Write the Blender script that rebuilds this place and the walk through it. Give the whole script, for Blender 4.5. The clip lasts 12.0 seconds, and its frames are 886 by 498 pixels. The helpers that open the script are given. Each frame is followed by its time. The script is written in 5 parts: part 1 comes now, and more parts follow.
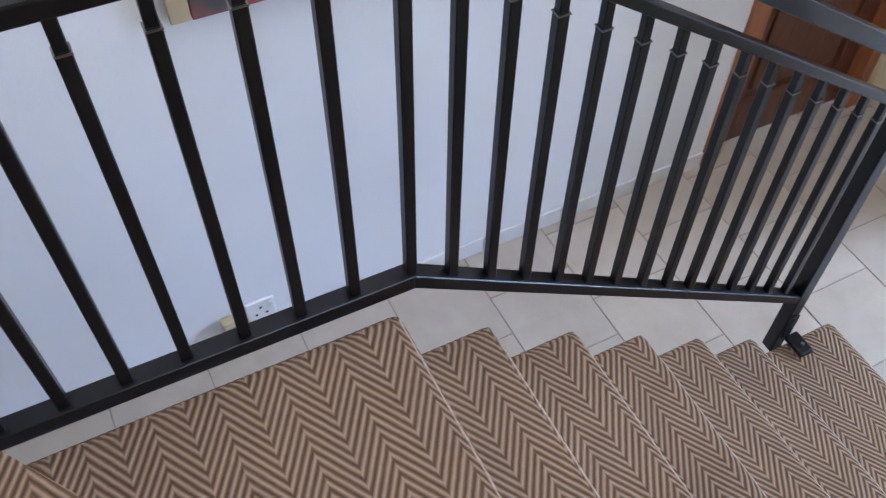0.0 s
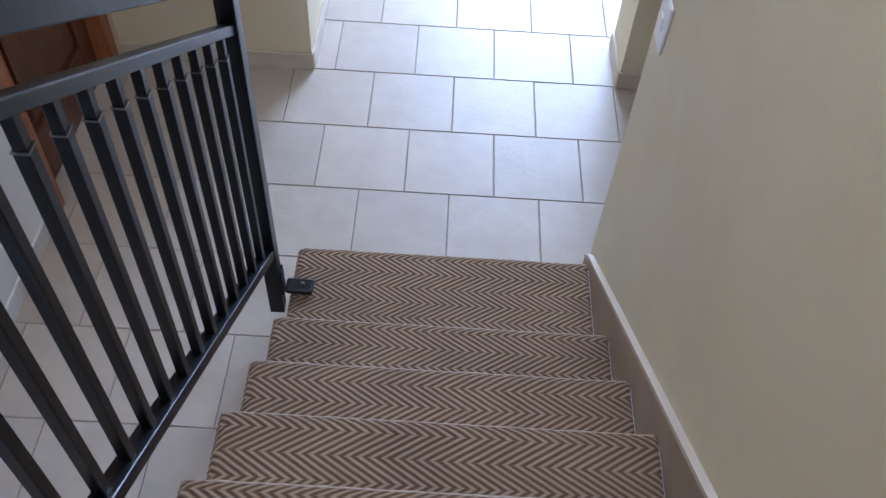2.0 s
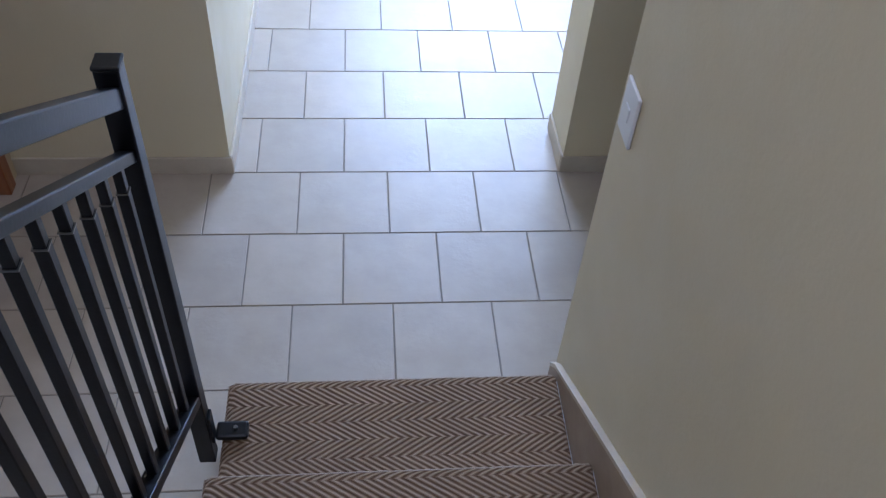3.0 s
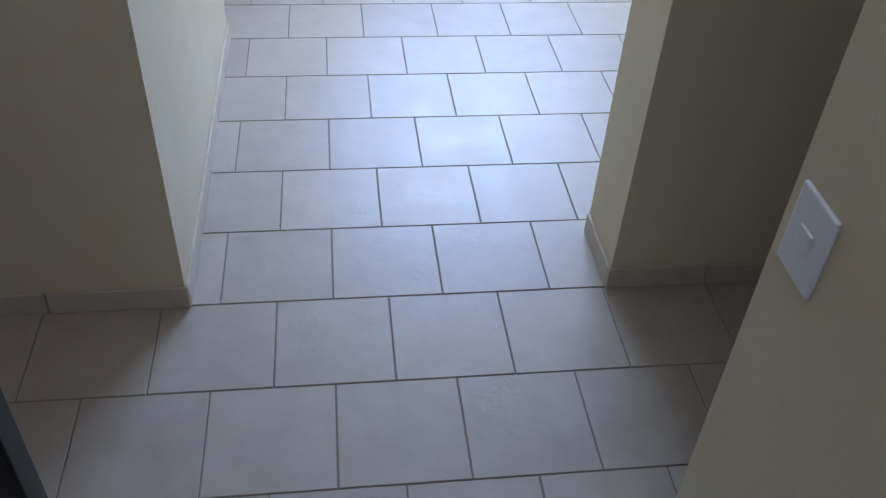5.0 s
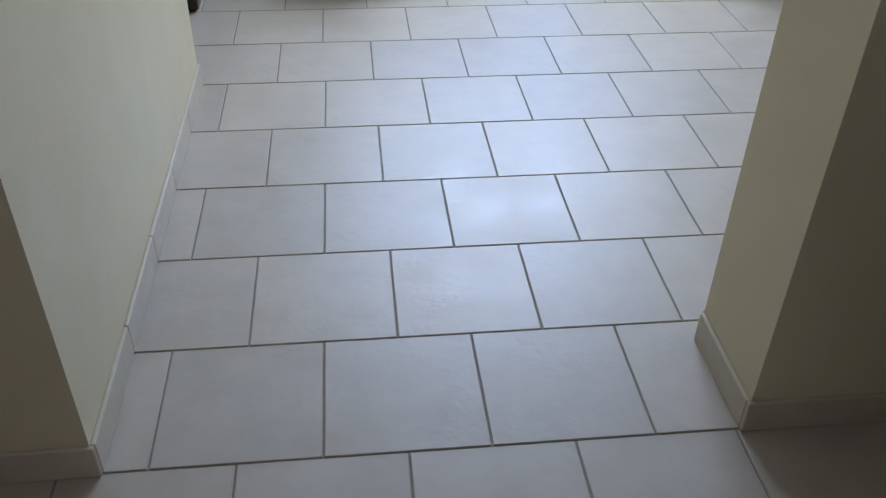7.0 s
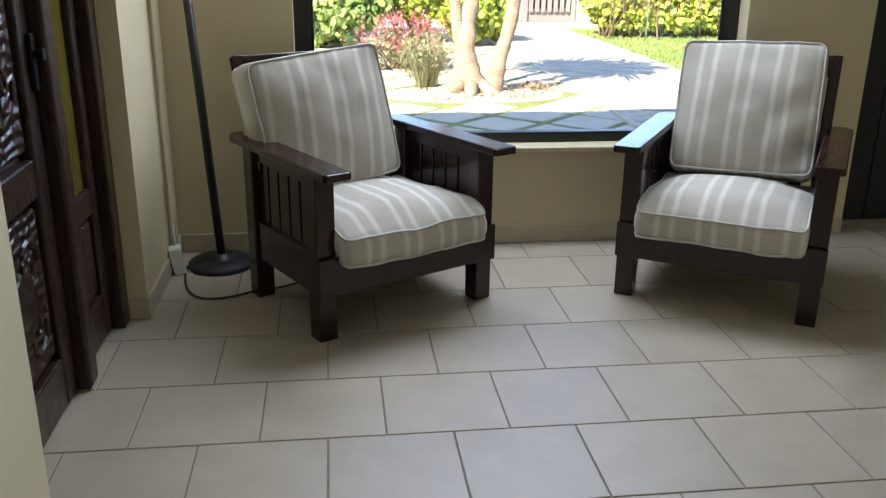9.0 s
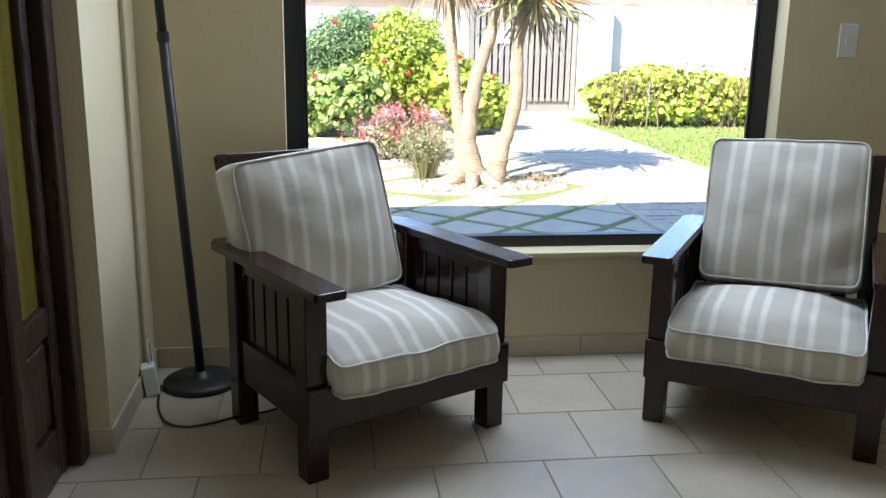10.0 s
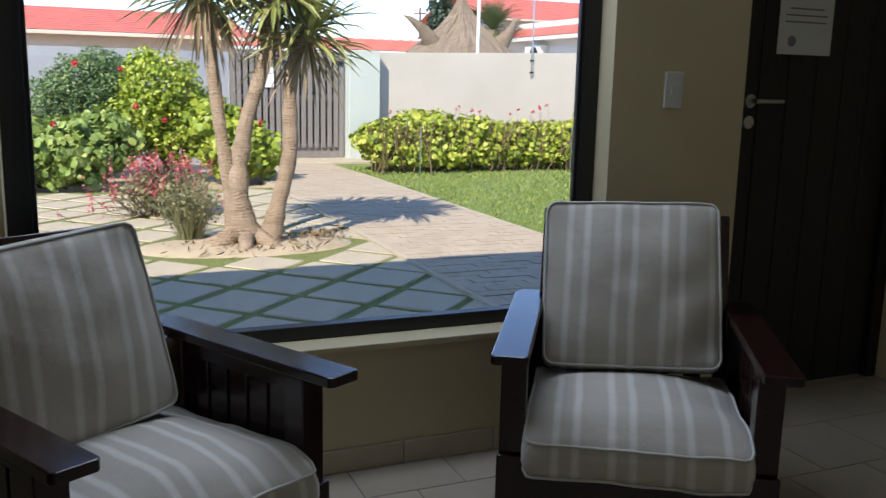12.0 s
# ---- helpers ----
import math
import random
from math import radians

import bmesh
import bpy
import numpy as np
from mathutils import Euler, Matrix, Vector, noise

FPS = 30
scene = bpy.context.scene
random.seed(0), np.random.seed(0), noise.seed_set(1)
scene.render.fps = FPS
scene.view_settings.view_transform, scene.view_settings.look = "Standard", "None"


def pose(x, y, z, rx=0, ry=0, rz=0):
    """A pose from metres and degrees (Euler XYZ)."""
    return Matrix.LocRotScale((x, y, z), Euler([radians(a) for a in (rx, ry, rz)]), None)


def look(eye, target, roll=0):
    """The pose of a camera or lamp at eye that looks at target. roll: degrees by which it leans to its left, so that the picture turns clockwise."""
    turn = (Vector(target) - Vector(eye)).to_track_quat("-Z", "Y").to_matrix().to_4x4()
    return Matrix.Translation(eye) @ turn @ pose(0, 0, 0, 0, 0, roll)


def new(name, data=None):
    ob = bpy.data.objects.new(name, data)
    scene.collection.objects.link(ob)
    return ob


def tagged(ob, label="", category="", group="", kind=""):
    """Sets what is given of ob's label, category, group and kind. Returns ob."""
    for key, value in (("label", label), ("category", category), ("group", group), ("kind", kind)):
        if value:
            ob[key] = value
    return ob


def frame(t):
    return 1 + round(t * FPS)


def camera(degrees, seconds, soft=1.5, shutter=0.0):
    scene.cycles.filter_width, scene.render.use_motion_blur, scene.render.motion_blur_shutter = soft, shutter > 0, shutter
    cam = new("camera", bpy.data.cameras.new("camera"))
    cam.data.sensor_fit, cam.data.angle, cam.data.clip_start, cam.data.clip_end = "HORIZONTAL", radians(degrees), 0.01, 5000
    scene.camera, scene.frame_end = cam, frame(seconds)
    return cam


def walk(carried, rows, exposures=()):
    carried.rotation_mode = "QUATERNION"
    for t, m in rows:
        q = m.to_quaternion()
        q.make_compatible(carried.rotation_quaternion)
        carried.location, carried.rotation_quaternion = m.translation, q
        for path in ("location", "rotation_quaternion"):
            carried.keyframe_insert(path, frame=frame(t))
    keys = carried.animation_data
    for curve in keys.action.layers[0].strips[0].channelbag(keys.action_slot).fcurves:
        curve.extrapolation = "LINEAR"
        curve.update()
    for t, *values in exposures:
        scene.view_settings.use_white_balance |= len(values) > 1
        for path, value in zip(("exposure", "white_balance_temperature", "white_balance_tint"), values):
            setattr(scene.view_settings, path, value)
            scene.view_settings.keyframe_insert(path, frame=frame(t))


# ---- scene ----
cam = camera(53.6, 12.0, 1.25, 0.1)
PATH = [
    (0, (0.544, -2.978, 2.564), (-0.561, -2.399, 1.0), 1.1),
    (0.3, (0.509, -3.048, 2.508), (-0.495, -2.235, 0.981), 2.5),
    (0.6, (0.495, -3.037, 2.536), (-0.413, -2.135, 0.999), 0.6),
    (1, (0.382, -2.961, 2.434), (-0.413, -1.954, 0.899), -1.9),
    (1.3, (0.301, -2.885, 2.357), (-0.358, -1.778, 0.826), -2.5),
    (1.5, (0.295, -2.857, 2.378), (-0.195, -1.682, 0.836), -1.8),
    (1.6, (0.238, -2.851, 2.371), (-0.122, -1.641, 0.82), 1.0),
    (1.9, (0.144, -2.861, 2.378), (0.092, -1.603, 0.824), 3.6),
    (2, (0.119, -2.84, 2.373), (0.142, -1.582, 0.819), 4.2),
    (2.5, (0.074, -2.744, 2.347), (0.227, -1.456, 0.824), 4.5),
    (3, (0.07, -2.545, 2.232), (0.251, -1.169, 0.791), 4.7),
    (3.3, (0.05, -2.441, 2.187), (0.241, -1.048, 0.764), 4.8),
    (3.5, (0.013, -2.366, 2.137), (0.219, -0.968, 0.722), 4.8),
    (3.7, (-0.028, -2.262, 2.121), (0.185, -0.867, 0.704), 5.2),
    (5.3, (0.037, -1.828, 1.759), (0.282, -0.313, 0.477), 2.7),
    (5.5, (-0.004, -1.768, 1.722), (0.265, -0.25, 0.448), 2.9),
    (6, (0.044, -1.584, 1.649), (0.288, -0.052, 0.387), 2.6),
    (6.5, (0.07, -1.4, 1.49), (0.277, 0.158, 0.253), 1.9),
    (6.7, (0.079, -1.297, 1.419), (0.266, 0.277, 0.2), 1.3),
    (8.3, (0.137, -0.425, 1.183), (0.339, 1.317, 0.222), 0.7),
    (8.5, (0.153, -0.306, 1.187), (0.367, 1.473, 0.298), 0.6),
    (8.7, (0.175, -0.171, 1.175), (0.405, 1.659, 0.402), 0.6),
    (9, (0.203, -0.035, 1.218), (0.443, 1.839, 0.561), 0.7),
    (9.5, (0.214, 0.158, 1.211), (0.455, 2.062, 0.647), 0.7),
    (10, (0.212, 0.324, 1.220), (0.466, 2.250, 0.745), 0.9),
    (10.5, (0.268, 0.486, 1.206), (0.57, 2.424, 0.814), 1.3),
    (11, (0.310, 0.631, 1.214), (0.640, 2.575, 0.881), 1.4),
    (11.5, (0.262, 0.839, 1.232), (0.698, 2.754, 0.860), 1.5),
    (12, (0.236, 0.968, 1.227), (1.002, 2.777, 0.855), 1.3),
]
# ---- exposure of the hand-held camera ----
EXPOSURES = [(0.0, 5.05, 5500, 22), (1.0, 4.9, 5450, 23), (2.0, 4.5, 5350, 24), (2.5, 4.3, 5250, 24), (3.5, 3.8, 5150, 23), (5.5, 3.2, 5300, 22), (6.5, 3.15, 5500, 20),
             (8.5, 2.55, 6350, 19), (9.0, 2.45, 6500, 19), (10.0, 2.4, 6150, 17), (10.5, 2.05, 6000, 17), (11.0, 1.4, 5900, 18), (12.0, 0.98, 6200, 20)]
walk(cam, [(t, look(eye, target, roll)) for t, eye, target, roll in PATH], EXPOSURES)

# ---- world and light ----
SUN_EL, SUN_AZ = 43.0, 225.0  # degrees; the light travels towards +x +y
world = bpy.data.worlds.new("world")
scene.world = world
world.use_nodes = True
wn = world.node_tree.nodes
sky = wn.new("ShaderNodeTexSky")
sky.sky_type = "NISHITA"
sky.sun_disc = False
sky.sun_elevation = radians(SUN_EL)
sky.sun_rotation = radians(SUN_AZ)
sky.altitude = 600
sky.air_density = 0.8
sky.dust_density = 0.0
sky.ozone_density = 3.0
world.node_tree.links.new(sky.outputs[0], wn["Background"].inputs[0])
wn["Background"].inputs[1].default_value = 0.185
sun = new("sun", bpy.data.lights.new("sun", "SUN"))
sun.data.energy = 4.2
sun.data.angle = radians(0.5)
sun.data.color = (1.0, 0.90, 0.74)
sun.matrix_world = look((0, 0, 0), (math.cos(radians(SUN_EL)) * 0.72, math.cos(radians(SUN_EL)) * 0.69, -math.sin(radians(SUN_EL))))

def daylight(name, eye, target, w, h, energy, col):
    """Area lamp set in an opening, in place of sky light."""
    ob = new(name, bpy.data.lights.new(name, "AREA"))
    ob.data.shape = "RECTANGLE"
    ob.data.size, ob.data.size_y, ob.data.energy, ob.data.color = w, h, energy, col
    ob.matrix_world = look(eye, target)


# added fill lamp below an invented ceiling opening, brightens stairs and hall
daylight("stairwell_fill", (-0.2, -2.2, 4.38), (-0.2, -2.15, 0.0), 1.5, 1.5, 1.8, (0.97, 0.97, 1.0))
daylight("garden_window_light", (0.98, 3.56, 2.06), (0.90, 0.6, 0.0), 1.7, 0.74, 11.5, (0.72, 0.87, 1.0))


# ---- materials ----
def mat(name, col=(0.5, 0.5, 0.5), rough=0.5, metal=0.0, spec=0.5):
    m = bpy.data.materials.new(name)
    m.use_nodes = True
    b = m.node_tree.nodes["Principled BSDF"]
    b.inputs["Base Color"].default_value = (*col, 1)
    b.inputs["Roughness"].default_value = rough
    b.inputs["Metallic"].default_value = metal
    b.inputs["Specular IOR Level"].default_value = spec
    return m, m.node_tree.nodes, m.node_tree.links, b


def coords(n, l, kind="Object", scale=(1, 1, 1)):
    tc, mp = n.new("ShaderNodeTexCoord"), n.new("ShaderNodeMapping")
    mp.inputs["Scale"].default_value = scale
    l.new(tc.outputs[kind], mp.inputs[0])
    return mp.outputs[0]


def noise_tex(n, l, vec, scale, detail=4.0, rough=0.55):
    t = n.new("ShaderNodeTexNoise")
    t.inputs["Scale"].default_value = scale
    t.inputs["Detail"].default_value = detail
    t.inputs["Roughness"].default_value = rough
    l.new(vec, t.inputs["Vector"])
    return t.outputs["Fac"]


def ramp(n, l, fac, stops):
    r = n.new("ShaderNodeValToRGB")
    e = r.color_ramp.elements
    while len(e) < len(stops):
        e.new(0.5)
    for k, (p, c) in enumerate(stops):
        e[k].position = p
        e[k].color = (*c, 1) if len(c) == 3 else c
    l.new(fac, r.inputs[0])
    return r.outputs[0]


def bump(n, l, b, height, strength=0.2, dist=0.002):
    bp = n.new("ShaderNodeBump")
    bp.inputs["Strength"].default_value = strength
    bp.inputs["Distance"].default_value = dist
    l.new(height, bp.inputs["Height"])
    l.new(bp.outputs[0], b.inputs["Normal"])
    return bp


def mathn(n, l, op, a, b=None):
    m = n.new("ShaderNodeMath")
    m.operation = op
    for k, v in ((0, a), (1, b)):
        if v is None:
            continue
        if isinstance(v, (int, float)):
            m.inputs[k].default_value = v
        else:
            l.new(v, m.inputs[k])
    return m.outputs[0]


def mixcol(n, l, fac, a, b):
    m = n.new("ShaderNodeMix")
    m.data_type = "RGBA"
    for k, v in ((0, fac), (6, a), (7, b)):
        if isinstance(v, tuple):
            m.inputs[k].default_value = (*v, 1)
        elif isinstance(v, (int, float)):
            m.inputs[k].default_value = v
        else:
            l.new(v, m.inputs[k])
    return m.outputs[2]


def plaster(name, lo, hi, rough=0.6):
    m, n, l, b = mat(name, hi, rough)
    v = coords(n, l)
    big = noise_tex(n, l, v, 1.3, 5)
    l.new(ramp(n, l, big, [(0.3, lo), (0.7, hi)]), b.inputs["Base Color"])
    fine = noise_tex(n, l, v, 60, 5, 0.65)
    bump(n, l, b, fine, 0.25, 0.003)
    l.new(ramp(n, l, noise_tex(n, l, v, 6, 3), [(0.3, (rough - 0.1,) * 3), (0.7, (rough + 0.08,) * 3)]), b.inputs["Roughness"])
    return m


def speckled(name, stops, scale, rough, relief=0.3, dist=0.004, kind="Object", spec=0.5):
    m, n, l, b = mat(name, stops[0][1], rough, 0, spec)
    v = coords(n, l, kind)
    f = noise_tex(n, l, v, scale, 8, 0.65)
    l.new(ramp(n, l, f, stops), b.inputs["Base Color"])
    bump(n, l, b, noise_tex(n, l, v, scale * 4, 5, 0.6), relief, dist)
    return m


M_CREAM = plaster("cream_wall_paint", (0.61, 0.52, 0.325), (0.67, 0.58, 0.375), 0.5)
M_WHITE = plaster("white_wall_paint", (0.72, 0.73, 0.73), (0.79, 0.79, 0.78), 0.6)
M_CEIL = plaster("ceiling_paint", (0.76, 0.76, 0.73), (0.80, 0.80, 0.78), 0.7)
M_GROUT = speckled("grout", [(0.3, (0.19, 0.165, 0.13)), (0.7, (0.27, 0.235, 0.185))], 30, 0.85)
M_TAN = speckled("tan_skirting", [(0.3, (0.27, 0.19, 0.12)), (0.7, (0.36, 0.27, 0.18))], 9, 0.45, 0.1)
M_SKIRT = speckled("skirting_tile", [(0.3, (0.46, 0.39, 0.28)), (0.7, (0.55, 0.475, 0.35))], 9, 0.4, 0.1)
M_SKIRT_PALE = speckled("pale_skirting_tile", [(0.3, (0.60, 0.595, 0.58)), (0.7, (0.68, 0.67, 0.65))], 9, 0.4, 0.1)


def tile_material():
    m, n, l, b = mat("glazed_floor_tile", (0.6, 0.6, 0.6), 0.3, 0.0, 0.5)
    v = coords(n, l)
    oi = n.new("ShaderNodeObjectInfo")
    rnd = oi.outputs["Random"]
    shift = n.new("ShaderNodeVectorMath")
    shift.operation = "ADD"
    cmb = n.new("ShaderNodeCombineXYZ")
    l.new(mathn(n, l, "MULTIPLY", rnd, 40.0), cmb.inputs[0])
    l.new(mathn(n, l, "MULTIPLY", rnd, 17.0), cmb.inputs[1])
    l.new(v, shift.inputs[0])
    l.new(cmb.outputs[0], shift.inputs[1])
    vv = shift.outputs[0]
    cloud = noise_tex(n, l, vv, 7, 6, 0.6)
    base = ramp(n, l, cloud, [(0.25, (0.37, 0.315, 0.24)), (0.75, (0.445, 0.385, 0.305))])
    tone = ramp(n, l, rnd, [(0.0, (0.93, 0.93, 0.94)), (1.0, (1.03, 1.02, 1.0))])
    mx = n.new("ShaderNodeMix")
    mx.data_type, mx.blend_type = "RGBA", "MULTIPLY"
    mx.inputs[0].default_value = 1.0
    l.new(base, mx.inputs[6])
    l.new(tone, mx.inputs[7])
    # small dirty pits
    pits = ramp(n, l, noise_tex(n, l, vv, 55, 2, 0.5), [(0.24, (0.45, 0.45, 0.45)), (0.30, (1, 1, 1))])
    mx2 = n.new("ShaderNodeMix")
    mx2.data_type, mx2.blend_type = "RGBA", "MULTIPLY"
    mx2.inputs[0].default_value = 0.06
    l.new(mx.outputs[2], mx2.inputs[6])
    l.new(pits, mx2.inputs[7])
    l.new(mx2.outputs[2], b.inputs["Base Color"])
    # patchy slate-like relief under the glaze
    mask = ramp(n, l, noise_tex(n, l, vv, 5, 2), [(0.40, (0, 0, 0)), (0.72, (1, 1, 1))])
    fine = noise_tex(n, l, vv, 45, 6, 0.6)
    h = mathn(n, l, "ADD", mathn(n, l, "MULTIPLY", mask, fine), mathn(n, l, "MULTIPLY", cloud, 0.5))
    bump(n, l, b, h, 0.5, 0.003)
    l.new(ramp(n, l, cloud, [(0.3, (0.38,) * 3), (0.7, (0.50,) * 3)]), b.inputs["Roughness"])
    return m


M_TILE = tile_material()


def carpet_material():
    m, n, l, b = mat("sisal_herringbone_carpet", (0.3, 0.2, 0.13), 0.95, 0, 0.1)
    tc, sp = n.new("ShaderNodeTexCoord"), n.new("ShaderNodeSeparateXYZ")
    l.new(tc.outputs["Object"], sp.inputs[0])
    x = sp.outputs[0]
    s = mathn(n, l, "SUBTRACT", sp.outputs[1], sp.outputs[2])
    tri = mathn(n, l, "PINGPONG", s, 0.056)
    ph = mathn(n, l, "ADD", x, mathn(n, l, "MULTIPLY", tri, 1.55))
    wob = mathn(n, l, "MULTIPLY", noise_tex(n, l, tc.outputs["Object"], 45, 2), 0.003)
    ph = mathn(n, l, "ADD", ph, wob)
    st = mathn(n, l, "SINE", mathn(n, l, "MULTIPLY", ph, 2 * math.pi / 0.025))
    st = mathn(n, l, "ADD", mathn(n, l, "MULTIPLY", st, 0.5), 0.5)
    fib = noise_tex(n, l, coords(n, l, "Object", (1, 1, 1)), 260, 3, 0.7)
    big = noise_tex(n, l, tc.outputs["Object"], 4, 3)
    c = ramp(n, l, mathn(n, l, "ADD", mathn(n, l, "MULTIPLY", st, 0.85), mathn(n, l, "MULTIPLY", fib, 0.2)),
             [(0.12, (0.115, 0.068, 0.038)), (0.45, (0.195, 0.128, 0.077)), (0.85, (0.305, 0.222, 0.148))])
    mx = n.new("ShaderNodeMix")
    mx.data_type, mx.blend_type = "RGBA", "MULTIPLY"
    mx.inputs[0].default_value = 1.0
    l.new(c, mx.inputs[6])
    l.new(ramp(n, l, big, [(0.3, (0.86, 0.85, 0.84)), (0.7, (1.05, 1.03, 1.0))]), mx.inputs[7])
    l.new(mx.outputs[2], b.inputs["Base Color"])
    bump(n, l, b, mathn(n, l, "ADD", st, mathn(n, l, "MULTIPLY", fib, 0.5)), 0.9, 0.004)
    return m


M_CARPET = carpet_material()
# pale sisal colour that stands for light caught on the step noses
M_NOSE_LIGHT = speckled("sisal_nose_highlight", [(0.3, (0.27, 0.205, 0.15)), (0.7, (0.50, 0.41, 0.32))], 120, 0.95, 0.6, 0.003, "Object", 0.1)
M_IRON = speckled("black_painted_steel", [(0.3, (0.0025, 0.0027, 0.0035)), (0.75, (0.006, 0.0064, 0.0075))], 25, 0.34, 0.25, 0.001, "Object", 0.32)
# bare metal of the bolt; on the baluster rings it imitates glints
M_BRASSY = mat("bare_metal_and_glint", (0.22, 0.21, 0.19), 0.35, 1.0)[0]


def wood(name, dark, light, rough, axis=(1, 1, 1), scale=6.0):
    m, n, l, b = mat(name, dark, rough)
    v = coords(n, l, "Object", axis)
    f = noise_tex(n, l, v, scale, 8, 0.6)
    l.new(ramp(n, l, f, [(0.3, dark), (0.7, light)]), b.inputs["Base Color"])
    bump(n, l, b, noise_tex(n, l, v, scale * 3, 3), 0.06, 0.001)
    l.new(ramp(n, l, noise_tex(n, l, v, 9, 3), [(0.3, (rough - 0.08,) * 3), (0.7, (rough + 0.1,) * 3)]), b.inputs["Roughness"])
    return m


M_DARKWOOD = wood("dark_mahogany", (0.014, 0.0045, 0.004), (0.028, 0.009, 0.007), 0.17, (9, 1, 9))
M_CARVED = wood("carved_dark_wood", (0.014, 0.007, 0.005), (0.045, 0.020, 0.012), 0.32, (6, 6, 1))
M_AMBER = mat("amber_glass", (0.10, 0.075, 0.012), 0.12)[0]


def relief_material():
    """Dark wood cut into dense leafy relief."""
    m, n, l, b = mat("carved_relief_wood", (0.02, 0.01, 0.007), 0.3)
    v = coords(n, l, "Object", (1, 0.4, 1))
    vo = n.new("ShaderNodeTexVoronoi")
    vo.inputs["Scale"].default_value = 22
    l.new(v, vo.inputs["Vector"])
    wv = n.new("ShaderNodeTexWave")
    wv.wave_type = "RINGS"
    wv.inputs["Scale"].default_value = 9
    wv.inputs["Distortion"].default_value = 7
    l.new(v, wv.inputs["Vector"])
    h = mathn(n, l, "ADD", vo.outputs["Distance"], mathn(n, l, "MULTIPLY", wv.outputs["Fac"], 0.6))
    # colour follows the relief height: low cuts darker, ridges lighter
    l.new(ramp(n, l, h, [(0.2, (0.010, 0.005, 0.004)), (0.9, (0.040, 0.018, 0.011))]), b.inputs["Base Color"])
    bump(n, l, b, h, 1.0, 0.012)
    return m


M_RELIEF = relief_material()
M_ORANGE = wood("varnished_meranti", (0.23, 0.075, 0.025), (0.36, 0.13, 0.045), 0.35, (8, 8, 1))
M_REDWOOD = wood("red_brown_door_wood", (0.07, 0.022, 0.010), (0.14, 0.045, 0.02), 0.35, (8, 8, 1))
M_BLACKDOOR = wood("black_stained_door", (0.006, 0.005, 0.007), (0.014, 0.011, 0.014), 0.4, (8, 8, 1))
M_FRAME = mat("dark_aluminium", (0.012, 0.012, 0.014), 0.4, 0.0)[0]
M_LAMP = speckled("black_lamp_metal", [(0.3, (0.008, 0.008, 0.009)), (0.7, (0.015, 0.015, 0.016))], 30, 0.45, 0.1, 0.001)
M_PLASTIC = mat("white_plastic", (0.72, 0.72, 0.70), 0.35)[0]
M_BROWNPLUG = mat("tan_plastic", (0.42, 0.34, 0.20), 0.4)[0]
M_BLACKRUB = mat("black_cable", (0.012, 0.012, 0.013), 0.5)[0]
M_STEEL = mat("brushed_steel", (0.55, 0.55, 0.55), 0.3, 1.0)[0]
M_PAPER = speckled("white_paper", [(0.3, (0.72, 0.72, 0.72)), (0.7, (0.78, 0.78, 0.78))], 12, 0.8, 0.05)
M_INK = mat("grey_print", (0.25, 0.25, 0.28), 0.8)[0]


def fabric_material():
    m, n, l, b = mat("striped_cotton", (0.5, 0.47, 0.42), 0.9, 0, 0.15)
    tc, sp = n.new("ShaderNodeTexCoord"), n.new("ShaderNodeSeparateXYZ")
    l.new(tc.outputs["Object"], sp.inputs[0])
    x = mathn(n, l, "ADD", sp.outputs[0], mathn(n, l, "MULTIPLY", mathn(n, l, "SUBTRACT", noise_tex(n, l, tc.outputs["Object"], 5, 2), 0.5), 0.012))
    # pairs of pale stripes every 14 cm
    u = mathn(n, l, "PINGPONG", mathn(n, l, "ADD", x, 1.40 + 0.035), 0.07)
    d = mathn(n, l, "ABSOLUTE", mathn(n, l, "SUBTRACT", u, 0.026))
    stripe = ramp(n, l, mathn(n, l, "MULTIPLY", d, 40.0), [(0.20, (1, 1, 1)), (0.56, (0, 0, 0))])
    wv = coords(n, l, "Object", (1, 1, 1))
    weave = noise_tex(n, l, wv, 420, 2, 0.6)
    base = mixcol(n, l, stripe, (0.51, 0.47, 0.405), (0.68, 0.65, 0.595))
    mx = n.new("ShaderNodeMix")
    mx.data_type, mx.blend_type = "RGBA", "MULTIPLY"
    mx.inputs[0].default_value = 1.0
    l.new(base, mx.inputs[6])
    l.new(ramp(n, l, weave, [(0.3, (0.9, 0.9, 0.9)), (0.7, (1.05, 1.05, 1.05))]), mx.inputs[7])
    l.new(mx.outputs[2], b.inputs["Base Color"])
    h = mathn(n, l, "ADD", mathn(n, l, "MULTIPLY", weave, 0.12), noise_tex(n, l, tc.outputs["Object"], 9, 3))
    bump(n, l, b, h, 0.5, 0.012)
    return m


M_FABRIC = fabric_material()
M_PIPING = mat("pale_piping", (0.54, 0.525, 0.49), 0.85)[0]


def leaf_material(name, stops, rough=0.45, translucent=0.25):
    m, n, l, b = mat(name, stops[0][1], rough)
    g = n.new("ShaderNodeNewGeometry")
    c = ramp(n, l, g.outputs["Random Per Island"], stops)
    l.new(c, b.inputs["Base Color"])
    tr = n.new("ShaderNodeBsdfTranslucent")
    l.new(c, tr.inputs["Color"])
    mx = n.new("ShaderNodeMixShader")
    mx.inputs[0].default_value = translucent
    l.new(b.outputs[0], mx.inputs[1])
    l.new(tr.outputs[0], mx.inputs[2])
    l.new(mx.outputs[0], n["Material Output"].inputs[0])
    return m


